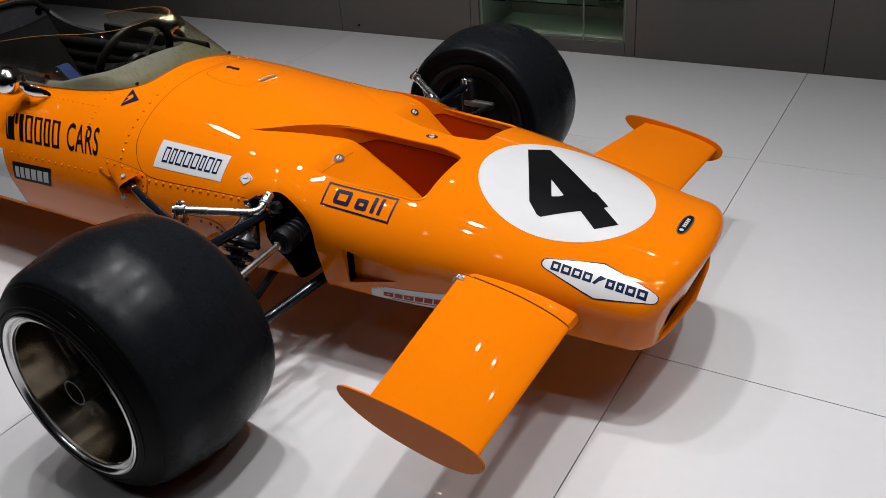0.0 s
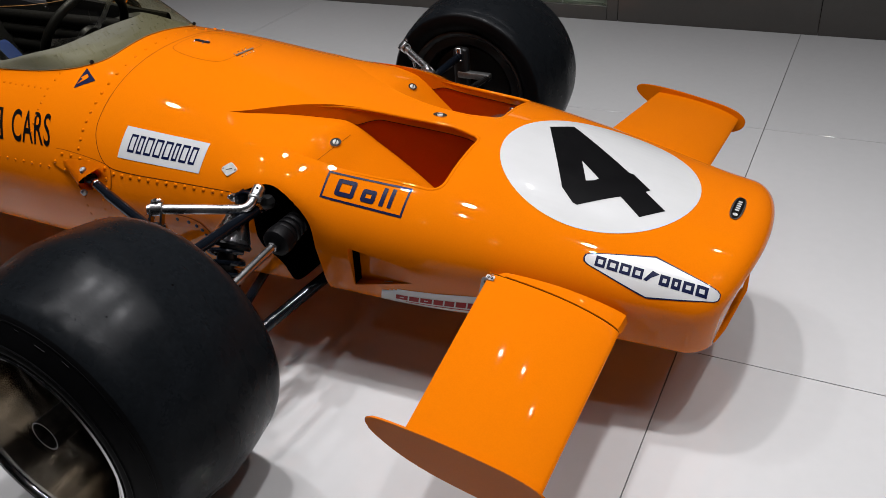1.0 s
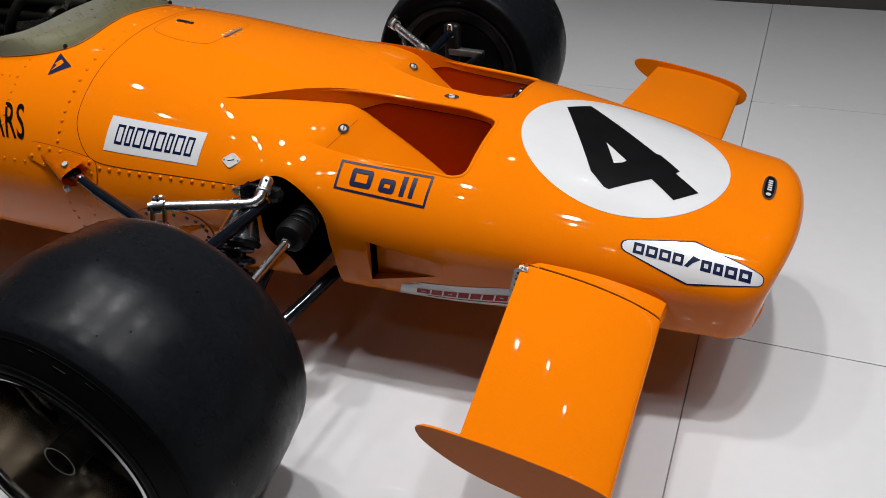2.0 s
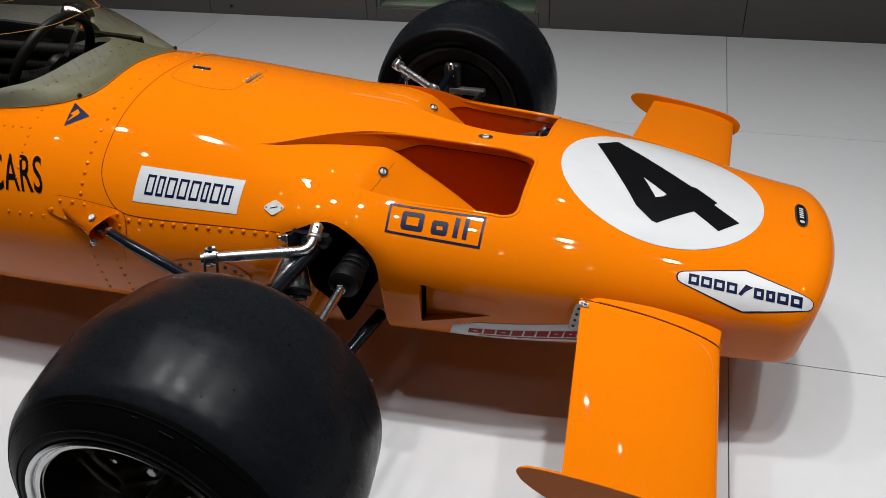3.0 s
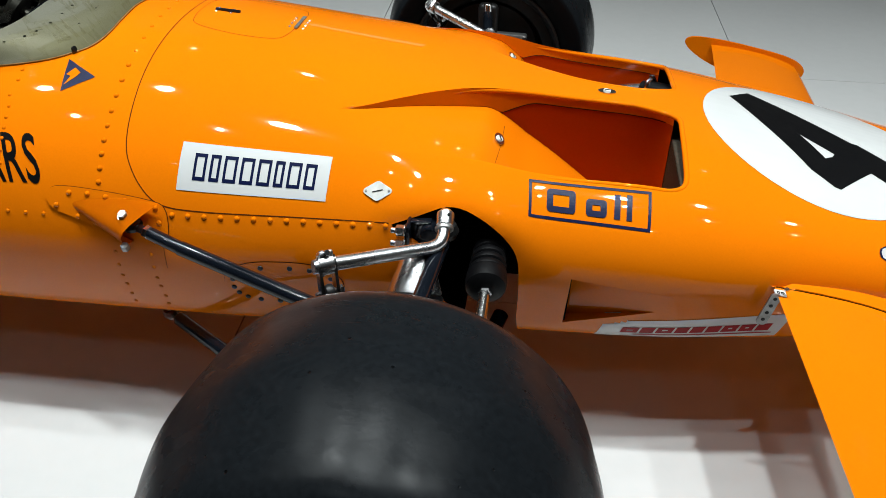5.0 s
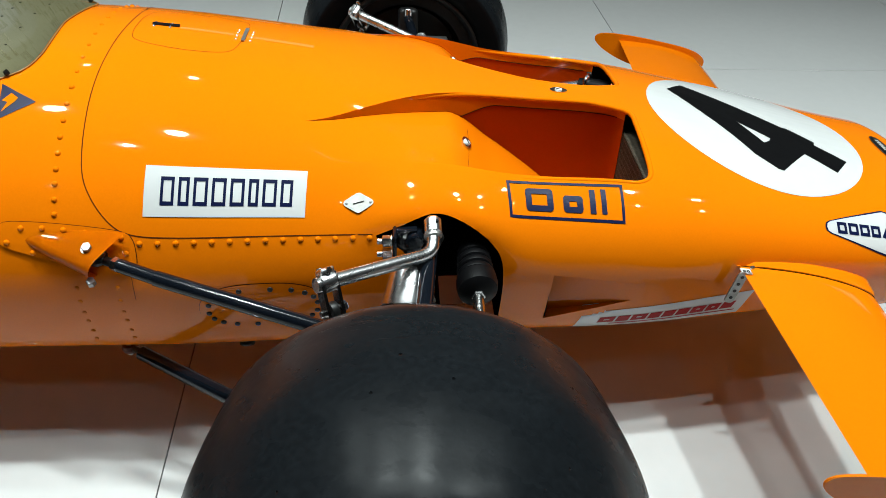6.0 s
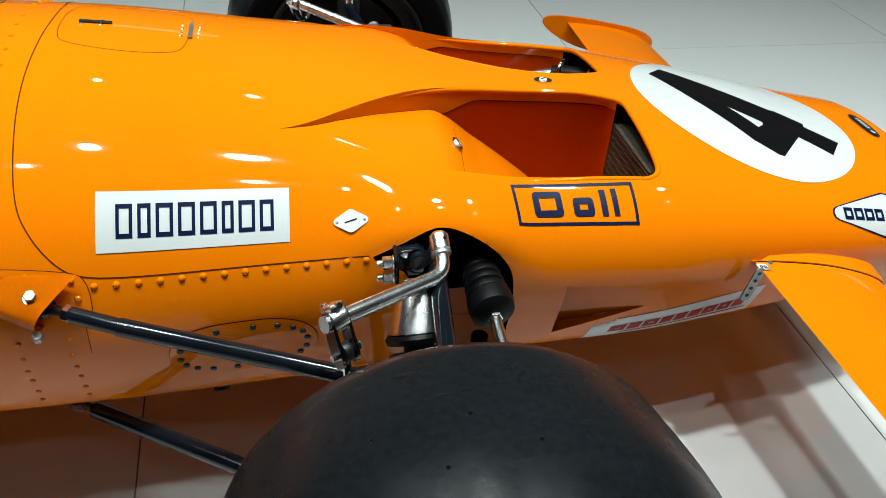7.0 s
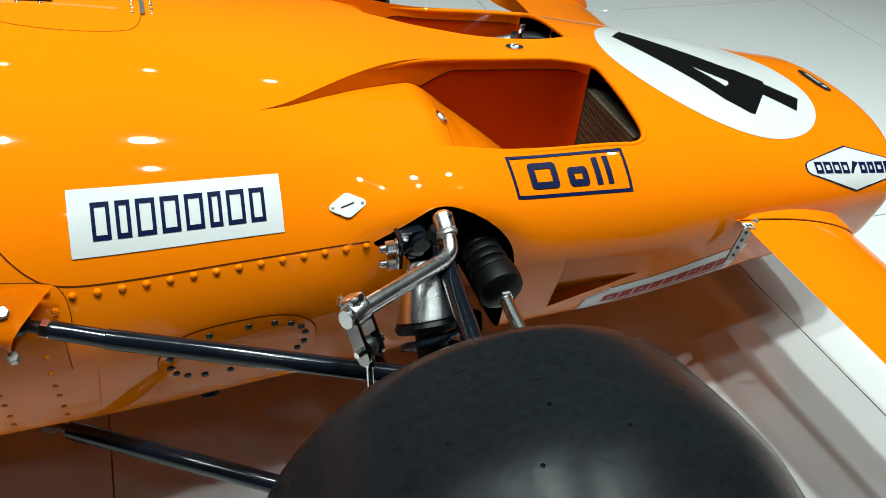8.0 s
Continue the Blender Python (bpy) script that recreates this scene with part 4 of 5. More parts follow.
def mark(name, outline, mat, parent, lift=0.001, down=False, label="", holes=(), fine=0.016):
    """A thin film in the shape of the outline, laid on the body."""
    bm = bmesh.new()
    edges = []
    for ring in (outline, *holes):
        vs = [bm.verts.new(p) for p in ring]
        edges += [bm.edges.new((vs[k], vs[(k + 1) % len(vs)])) for k in range(len(vs))]
    if holes:
        bmesh.ops.triangle_fill(bm, edges=edges, use_beauty=True)
    else:
        bm.faces.new(vs)
        bmesh.ops.triangulate(bm, faces=bm.faces[:])
    for _ in range(6):
        long_ones = [e for e in bm.edges if e.calc_length() > fine]
        if not long_ones:
            break
        bmesh.ops.subdivide_edges(bm, edges=long_ones, cuts=1)
        bmesh.ops.triangulate(bm, faces=[f for f in bm.faces if len(f.verts) > 3])
    normals = {}
    for v in bm.verts:
        q, n = on_skin(v.co, lift, down)
        v.co, normals[v] = q, n
    for f in bm.faces:
        f.normal_update()
        if f.normal.dot(normals[f.verts[0]]) < 0:
            f.normal_flip()
    me = bpy.data.meshes.new(name)
    bm.to_mesh(me)
    bm.free()
    me.materials.append(mat)
    for poly in me.polygons:
        poly.use_smooth = True
    ob = new(name, me)
    ob.parent = parent
    if label:
        ob["label"] = label
    return ob


def quad_map(corners):
    """(u, v) in the quad: u to the right along the top, v down."""
    tl, tr, br, bl = (Vector(c) for c in corners)

    def at(u, v):
        return (tl * (1 - u) + tr * u) * (1 - v) + (bl * (1 - u) + br * u) * v

    return at


def rect(at, u0, u1, v0, v1, r=0.0, aspect=1.0):
    if r <= 0:
        return [at(u0, v0), at(u1, v0), at(u1, v1), at(u0, v1)]
    cu, cv = (u0 + u1) / 2, (v0 + v1) / 2
    ru, rv = r / aspect, r
    out = []
    for su, sv, a0 in ((1, 1, 0), (-1, 1, 90), (-1, -1, 180), (1, -1, 270)):
        for k in range(4):
            a = radians(a0 + 30 * k)
            out.append(at(cu + su * ((u1 - u0) / 2 - ru) + ru * math.cos(a), cv + sv * ((v1 - v0) / 2 - rv) + rv * math.sin(a)))
    return out


def bars(at, u0, u1, v0, v1, widths, gap, mat, parent, lift, stroke=0.0, aspect=1.0):
    """A row of plain upright shapes in place of lettering: hollow where they are wider than two strokes."""
    total = sum(widths) + gap * (len(widths) - 1)
    u = u0
    for w in widths:
        du = w / total * (u1 - u0)
        su, sv = stroke, stroke * aspect
        holes = [rect(at, u + su, u + du - su, v0 + sv, v1 - sv)] if stroke and du > 2.6 * su else []
        mark("lettering_bar", rect(at, u, u + du, v0, v1), mat, parent, lift, holes=holes)
        u += du + gap / total * (u1 - u0)


def lettering(text, at, u0, u1, v0, v1, mat, parent, lift, fine=0.012):
    """Plain words in the built-in font, fitted to a box on the skin."""
    curve = bpy.data.curves.new("lettering", "FONT")
    curve.body, curve.resolution_u, curve.offset, curve.space_character = text, 4, 0.012, 1.08
    ob = new("lettering", curve)
    dg = bpy.context.evaluated_depsgraph_get()
    dg.update()
    flat = bpy.data.meshes.new_from_object(ob.evaluated_get(dg))
    bpy.data.objects.remove(ob)
    bpy.data.curves.remove(curve)
    bm = bmesh.new()
    bm.from_mesh(flat)
    bpy.data.meshes.remove(flat)
    xs, ys = [v.co.x for v in bm.verts], [v.co.y for v in bm.verts]
    x0, x1, y0, y1 = min(xs), max(xs), min(ys), max(ys)
    for v in bm.verts:
        v.co = at(u0 + (u1 - u0) * (v.co.x - x0) / (x1 - x0), v1 - (v1 - v0) * (v.co.y - y0) / (y1 - y0))
    bmesh.ops.triangulate(bm, faces=bm.faces[:])
    for _ in range(5):
        long_ones = [e for e in bm.edges if e.calc_length() > fine]
        if not long_ones:
            break
        bmesh.ops.subdivide_edges(bm, edges=long_ones, cuts=1)
        bmesh.ops.triangulate(bm, faces=[f for f in bm.faces if len(f.verts) > 3])
    normals = {}
    for v in bm.verts:
        v.co, normals[v] = on_skin(v.co, lift)
    for f in bm.faces:
        f.normal_update()
        if f.normal.dot(normals[f.verts[0]]) < 0:
            f.normal_flip()
    return part("lettering", bm, mat, parent, smooth=None)


# white sponsor plate on the cowl
q = quad_map([(-0.481, -0.274, 0.517), (-0.244, -0.277, 0.507), (-0.247, -0.327, 0.457), (-0.483, -0.322, 0.461)])
plate = mark("sponsor_plate", rect(q, 0, 1, 0, 1), DECAL_WHITE, body, 0.0010, label="white rectangular sponsor sticker with navy bars")
bars(q, 0.10, 0.915, 0.22, 0.78, [1.0, 0.8, 1.05, 1.05, 1.05, 0.75, 1.05, 0.9], 0.30, DECAL_NAVY, plate, 0.0016, 0.0175, 4.4)

# framed oil-company sign
q = quad_map([(0.064, -0.272, 0.485), (0.252, -0.259, 0.470), (0.252, -0.316, 0.430), (0.067, -0.322, 0.447)])
frame_mark = mark("sponsor_frame", rect(q, 0, 1, 0, 1), DECAL_NAVY, body, 0.0008, holes=[rect(q, 0.025, 0.975, 0.075, 0.925)], label="navy outline box with navy bars", fine=0.02)
for u0, u1, v0, v1 in ((0.15, 0.385, 0.20, 0.80), (0.47, 0.64, 0.36, 0.80), (0.70, 0.75, 0.18, 0.80), (0.80, 0.845, 0.16, 0.80)):
    mark("lettering_bar", rect(q, u0, u1, v0, v1, 0.10 if u1 - u0 > 0.1 else 0.0, 3.4), DECAL_NAVY, frame_mark, 0.0012, holes=[rect(q, u0 + 0.052, u1 - 0.052, v0 + 0.15, v1 - 0.15)] if u1 - u0 > 0.12 else [])

# long tyre-maker's diamond on the nose flank
LOZ_L, LOZ_R, LOZ_T, LOZ_B = Vector((0.606, -0.262, 0.381)), Vector((0.852, -0.229, 0.325)), Vector((0.725, -0.197, 0.381)), Vector((0.727, -0.269, 0.327))


def loz(a, b):
    return (LOZ_L + LOZ_R) / 2 + (LOZ_R - LOZ_L) * (a / 2) + (LOZ_T - LOZ_B) * (b / 2)


def lozenge(k):
    half = [(1.0, 0.02), (0.985, 0.16), (0.93, 0.26), (0.0, 1.0), (-0.93, 0.26), (-0.985, 0.16), (-1.0, 0.02)]
    ring = half + [(-a, -b) for a, b in half]
    return [loz(a * (1 - 0.024 * k), b * (1 - 0.085 * k)) for a, b in ring]


diamond = mark("tyre_maker_diamond", lozenge(0), DECAL_NAVY, body, 0.0008, label="white six-sided sticker with a navy outline and bars")
mark("diamond_field", lozenge(1), DECAL_WHITE, diamond, 0.0013)


def loz_uv(u, v):
    return loz(2 * u - 1, 1 - 2 * v)


bars(loz_uv, 0.09, 0.44, 0.385, 0.615, [1.05, 1.1, 1.1, 1.05], 0.20, DECAL_NAVY, diamond, 0.0019, 0.020, 3.2)
bars(loz_uv, 0.56, 0.90, 0.385, 0.615, [0.95, 0.85, 1.05, 1.05], 0.20, DECAL_NAVY, diamond, 0.0019, 0.022, 3.2)
mark("winged_shape", [loz_uv(0.45, 0.60), loz_uv(0.50, 0.36), loz_uv(0.555, 0.40), loz_uv(0.50, 0.52), loz_uv(0.475, 0.62)], DECAL_NAVY, diamond, 0.0019)

# white strip low on the flank with red bars
q = quad_map([(0.203, -0.327, 0.272), (0.492, -0.313, 0.291), (0.478, -0.318, 0.2275), (0.190, -0.333, 0.2270)])
strip = mark("sponsor_strip", rect(q, 0, 1, 0, 1), DECAL_WHITE, body, 0.0010, label="white sponsor strip with red bars")
bars(q, 0.12, 0.93, 0.36, 0.66, [1.25, 1, 1.2, 0.95, 0.95, 1, 1.1, 1.05, 1.0], 0.16, DECAL_RED, strip, 0.0016, 0.030, 4.0)
mark("underline_bar", rect(q, 0.20, 0.96, 0.74, 0.80), DECAL_RED, strip, 0.0016)

# team name as bars on the cockpit side
q = quad_map([(-1.164, -0.287, 0.511), (-0.726, -0.280, 0.516), (-0.700, -0.330, 0.457), (-1.120, -0.338, 0.450)])
team = mark("team_name_bar", rect(q, 0.0, 0.098, 0.02, 0.98), DECAL_BLACK, body, 0.0009, label="black lettering in narrow capitals", holes=[rect(q, 0.024, 0.074, 0.20, 0.98)])
mark("lettering_bar", rect(q, 0.108, 0.135, 0.02, 0.42), DECAL_BLACK, team, 0.0009)
bars(q, 0.155, 0.60, 0.04, 0.98, [0.62, 1.1, 1.1, 0.9, 1.1], 0.30, DECAL_BLACK, team, 0.0009, 0.021, 4.6)
lettering("CARS", q, 0.68, 1.0, 0.02, 0.98, DECAL_BLACK, team, 0.0009)

# brake-lining maker's sign
q = quad_map([(-1.088, -0.361, 0.397), (-0.900, -0.359, 0.402), (-0.911, -0.366, 0.350), (-1.093, -0.366, 0.345)])
sign = mark("sponsor_sign", rect(q, 0, 1, 0, 1.0), DECAL_BLACK, body, 0.0010, label="black sponsor sign with pale grey bars")
bars(q, 0.07, 0.94, 0.24, 0.84, [0.8, 0.8, 1, 1.05, 1.05, 1.05], 0.30, DECAL_GREY, sign, 0.0016)
mark("white_panel", [(-1.50, -0.352, 0.425), (-1.136, -0.351, 0.425), (-1.113, -0.367, 0.34), (-1.105, -0.360, 0.252), (-1.50, -0.360, 0.252)], DECAL_WHITE, body, 0.0010, label="white painted stripe end")

# navy triangle with a flash
tri_a, tri_b, tri_c = Vector((-0.712, -0.164, 0.583)), Vector((-0.655, -0.193, 0.571)), Vector((-0.703, -0.221, 0.557))
tri = mark("triangle_badge", [tri_a, tri_b, tri_c], DECAL_NAVY, body, 0.0009, label="navy triangle with an orange flash")


def in_tri(b, c):
    return tri_a + (tri_b - tri_a) * b + (tri_c - tri_a) * c


mark("flash", [in_tri(0.30, 0.12), in_tri(0.06, 0.46), in_tri(0.22, 0.42), in_tri(0.06, 0.78), in_tri(0.42, 0.30), in_tri(0.26, 0.34), in_tri(0.50, 0.16)], ORANGE, tri, 0.0015)

# roundel and number
ROUND_C, ROUND_A, ROUND_B = (0.554, -0.010), 0.203, 0.207
roundel = mark("roundel", [(ROUND_C[0] + ROUND_A * math.cos(2 * math.pi * k / 64), ROUND_C[1] + ROUND_B * math.sin(2 * math.pi * k / 64), 0.45) for k in range(64)],
               DECAL_WHITE, body, 0.0009, down=True, label="white racing roundel")
FOUR = [(0.409, 0.0848), (0.449, 0.128), (0.613, 0.0007), (0.622, 0.0014), (0.666, -0.0349), (0.66, -0.0471), (0.71, -0.0866), (0.672, -0.133), (0.623, -0.0934), (0.558, -0.1627), (0.548, -0.1604), (0.515, -0.1285)]
FOUR_HOLE = [(0.517, -0.0152), (0.568, -0.0599), (0.562, -0.0711), (0.548, -0.082)]
mark("number_four", [(x, y, 0.45) for x, y in FOUR], DECAL_BLACK, roundel, 0.0015, down=True, label="black racing number 4", holes=[[(x, y, 0.45) for x, y in FOUR_HOLE]])

# maker's badge on the nose tip
BADGE = Vector((0.829, 0.010, 0.384))


def badge_ring(k):
    out = []
    for a in range(32):
        c, s = math.cos(2 * math.pi * a / 32), math.sin(2 * math.pi * a / 32)
        out.append(BADGE + Vector((0.0125 * k * math.copysign(abs(c) ** 0.8, c), 0.047 * (k if k == 1 else 0.93) * math.copysign(abs(s) ** 0.75, s), 0)))
    return out


rim_badge = mark("maker_badge", badge_ring(1), ALLOY, body, 0.0020, down=True, label="small silver-rimmed black oval badge", fine=0.01)
mark("badge_field", badge_ring(0.72), DECAL_BLACK, rim_badge, 0.0026, down=True, fine=0.01)
for k in range(5):
    p = BADGE + Vector((0, -0.012 + 0.009 * k, 0))
    mark("lettering_bar", [p + Vector((-0.004, -0.003, 0)), p + Vector((0.004, -0.003, 0)), p + Vector((0.004, 0.003, 0)), p + Vector((-0.004, 0.003, 0))], DECAL_GREY, rim_badge, 0.0032, down=True)
mark("lettering_bar", [BADGE + Vector((0.005 * math.cos(k * 0.785), -0.030 + 0.006 * math.sin(k * 0.785), 0)) for k in range(8)], DECAL_GREY, rim_badge, 0.0032, down=True)


def gap_line(name, keys, width=0.0022, n=10, mat=GAP, parent=body, lift=0.0004, closed=False):
    """A narrow joint between body panels, along a smooth line on the skin."""
    pts = curve_points(list(keys) + ([keys[0]] if closed else []), n)
    placed = [on_skin(p, lift) for p in pts]
    bm = bmesh.new()
    rows = []
    for i, (p, nrm) in enumerate(placed):
        d = placed[min(i + 1, len(placed) - 1)][0] - placed[max(i - 1, 0)][0]
        across = d.cross(nrm).normalized() * (width / 2)
        rows.append((bm.verts.new(p - across), bm.verts.new(p + across)))
    for a, b in zip(rows, rows[1:]):
        bm.faces.new((a[0], a[1], b[1], b[0]))
    return part(name, bm, mat, parent, smooth=None)


gap_line("panel_gap", [(-0.565, 0.10, 0.60), (-0.566, 0.03, 0.61), (-0.571, -0.043, 0.610), (-0.577, -0.13, 0.594), (-0.578, -0.205, 0.564), (-0.573, -0.278, 0.513), (-0.558, -0.308, 0.482), (-0.530, -0.329, 0.453),
                       (-0.500, -0.337, 0.440), (-0.44, -0.340, 0.436), (-0.315, -0.341, 0.435), (-0.163, -0.341, 0.434), (-0.135, -0.340, 0.436)], 0.0017)
gap_line("panel_gap", [(-0.565, 0.10, 0.60), (-0.572, 0.18, 0.58), (-0.578, 0.25, 0.54), (-0.555, 0.31, 0.482), (-0.50, 0.337, 0.44), (-0.315, 0.341, 0.435), (-0.14, 0.34, 0.436)], 0.0030)
gap_line("fuel_hatch_gap", [(-0.552, 0.05, 0.61), (-0.552, -0.02, 0.61), (-0.535, -0.047, 0.608), (-0.466, -0.060, 0.603), (-0.400, -0.054, 0.599), (-0.380, -0.030, 0.599), (-0.374, 0.03, 0.597), (-0.374, 0.075, 0.595),
                                     (-0.392, 0.098, 0.590), (-0.466, 0.106, 0.596), (-0.535, 0.098, 0.600)], 0.0009, closed=True)
gap_line("panel_gap", [(0.012, -0.108, 0.485), (0.010, -0.170, 0.483), (0.008, -0.235, 0.482)], 0.0008)
gap_line("panel_gap", [(-0.505, -0.356, 0.400), (-0.504, -0.360, 0.372), (-0.503, -0.362, 0.345)], 0.0008)


def slab_on_skin(name, centre, along, length, width, mat, parent, lift=0.0012, shape="oval", label=""):
    p, nrm = on_skin(centre, lift)
    u = (Vector(along) - nrm * nrm.dot(Vector(along))).normalized()
    v = nrm.cross(u)
    m = Matrix((( u.x, v.x, nrm.x, p.x), (u.y, v.y, nrm.y, p.y), (u.z, v.z, nrm.z, p.z), (0, 0, 0, 1)))
    if shape == "oval":
        ring = [(length / 2 * math.cos(a * math.pi / 12), width / 2 * math.sin(a * math.pi / 12)) for a in range(24)]
    elif shape == "diamond":
        ring = []
        for cx, cy, r, a0, a1 in ((length / 2 - 0.005, 0, 0.005, -60, 60), (0, width / 2 - 0.008, 0.008, 60, 120), (-length / 2 + 0.005, 0, 0.005, 120, 240), (0, -width / 2 + 0.008, 0.008, 240, 300)):
            for k in range(5):
                a = radians(a0 + (a1 - a0) * k / 4)
                ring.append((cx + r * math.cos(a), cy + r * math.sin(a)))
    else:
        ring = rounded(length, width, min(length, width) * 0.3, 3)
    return part(name, prism(ring, 0.0022, m), mat, parent, label), m


def fastener(centre, along):
    plate, m = slab_on_skin("quarter_turn_fastener", centre, along, 0.032, 0.020, STEEL, body, 0.0003, "oval", "steel quarter-turn fastener")
    part("fastener_head", turned([(0, 0.0022), (0.0068, 0.0022), (0.0062, 0.0042), (0, 0.0046)], 20, m), CATCH, plate)
    part("screw_slot", box((0.011, 0.0022, 0.0012), (0, 0, 0.0046), m=m @ pose(0, 0, 0, 0, 0, 30)), BLACK_PAINT, plate)


for p, d in (((0.003, -0.162, 0.484), (0.1, 1, 0)), ((0.003, 0.185, 0.484), (0.1, 1, 0)), ((0.184, 0.0, 0.51), (1, 0.1, 0))):
    fastener(p, d)
for sy in (-1, 1):
    plate, m = slab_on_skin("diamond_catch", (-0.166, sy * 0.313, 0.471), (1, 0, 0), 0.046, 0.030, CATCH, body, 0.0004, "diamond", "polished diamond-shaped catch plate")
    part("screw_slot", box((0.017, 0.0016, 0.0012), (0, 0, 0.0023), m=m @ pose(0, 0, 0, 0, 0, 12)), BLACK_PAINT, plate)
    for sx in (-1, 1):
        part("plate_rivet", turned([(0, 0.002), (0.0022, 0.002), (0.0018, 0.003), (0, 0.0034)], 10, m @ Matrix.Translation((sx * 0.0185, 0, 0))), ALLOY_DULL, plate)
slab_on_skin("hatch_latch", (-0.507, 0.02, 0.609), (1, 0.03, 0), 0.046, 0.0085, BLACK_TUBE, body, 0.0002, "round", "black sunken hatch latch")
slab_on_skin("hatch_hinge", (-0.374, 0.022, 0.598), (0, 1, 0), 0.062, 0.006, ALLOY_DULL, body, 0.0002, "round", "grey hatch hinge")

# rivets share one dome
DOME = finish("rivet", turned([(0.0046, 0), (0.0043, 0.0013), (0.0032, 0.0026), (0.0016, 0.0033), (0, 0.0035)], 14), ORANGE, 60)
SMALL = finish("rivet", turned([(0.0035, 0), (0.0032, 0.0010), (0.0023, 0.0020), (0.0011, 0.0024), (0, 0.0025)], 12), ORANGE, 60)
SCREW = finish("screw", turned([(0.0046, 0), (0.0044, 0.0016), (0.0030, 0.0022), (0, 0.0022)], 10), BLACK_PAINT, 60)


PIN = finish("bright_rivet", turned([(0.0026, 0), (0.0024, 0.0008), (0.0016, 0.0016), (0, 0.0019)], 12), ALLOY, 60)


def stud_at(p, me=DOME, name="rivet", lift=-0.0002):
    q, n = on_skin(p, 0.0020 if me is SCREW else lift)
    ob = new(name, me)
    ob.parent = body
    ob.matrix_basis = Matrix.Translation(q) @ n.to_track_quat("Z", "Y").to_matrix().to_4x4()


# bright rivets of the hatch hinge and its latch
for dy in (0.019, 0.007, -0.008, -0.0225):
    for dx in (-0.0125, 0.0125):
        stud_at((-0.374 + dx, 0.022 + dy, 0.600), PIN, "hinge_rivet")
for dx in (-0.019, 0.008):
    for dy in (-0.0085, 0.0085):
        stud_at((-0.507 + dx, 0.021 + dy, 0.611), PIN, "latch_rivet")
for k in range(14):
    for sy in (-1, 1):
        stud_at((-0.4885 + 0.0261 * k, sy * 0.347, 0.431))
steps = [0.0, 0.035, 0.070, 0.104, 0.137, 0.168, 0.197, 0.223, 0.246, 0.266, 0.284, 0.299, 0.313, 0.325]
for y in steps:
    for sy in ((-1, 1) if y else (1,)):
        stud_at((-0.609, sy * y, crown(-0.609, y)), SMALL if y < 0.15 else DOME)
for k in range(15):
    stud_at((-0.785 - 0.0235 * k, -0.232, 0.551), SMALL)
for k, (y, z) in enumerate(((0.190, 0.572), (0.208, 0.564), (0.248, 0.540), (0.263, 0.529), (0.277, 0.519), (0.290, 0.508), (0.303, 0.495), (0.316, 0.48))):
    stud_at((-0.782 + 0.001 * k, -y, z), SMALL)
for k in range(14):
    stud_at((-0.70 - 0.030 * k, -0.352, 0.420), SMALL)
for x in (-0.586, -0.527):
    for z in (0.367, 0.344, 0.321, 0.300, 0.275, 0.255):
        stud_at((x + 0.02 * (0.367 - z), -0.365, z), SMALL)

# oval inspection cover low on the flank
cover_ring = []
for k in range(40):
    a = 2 * math.pi * k / 40
    c, s = math.cos(a), math.sin(a)
    cover_ring.append((-0.315 + 0.097 * math.copysign(abs(c) ** 0.7, c), -0.365, 0.318 + 0.048 * math.copysign(abs(s) ** 0.8, s)))
mark("inspection_cover", cover_ring, ORANGE, body, 0.0022, label="orange oval inspection cover with black screws")
gap_line("cover_edge", cover_ring, 0.0016, 2, closed=True, lift=0.0006)
for k in range(18):
    a = 2 * math.pi * (k + 0.3) / 18
    c, s = math.cos(a), math.sin(a)
    stud_at((-0.315 + 0.084 * math.copysign(abs(c) ** 0.7, c), -0.3665, 0.318 + 0.038 * math.copysign(abs(s) ** 0.8, s)), SCREW, "screw")

plug = turned([(0, 0), (0.016, 0), (0.016, 0.004), (0.0125, 0.006), (0.0125, 0.011), (0.0105, 0.013), (0, 0.013)], 20, frame_along((-0.355, -0.322, 0.2290), (-0.355, -0.336, 0.2085))[0])
part("drain_plug", plug, BLACK_PAINT, body, "black drain plug under the tub")

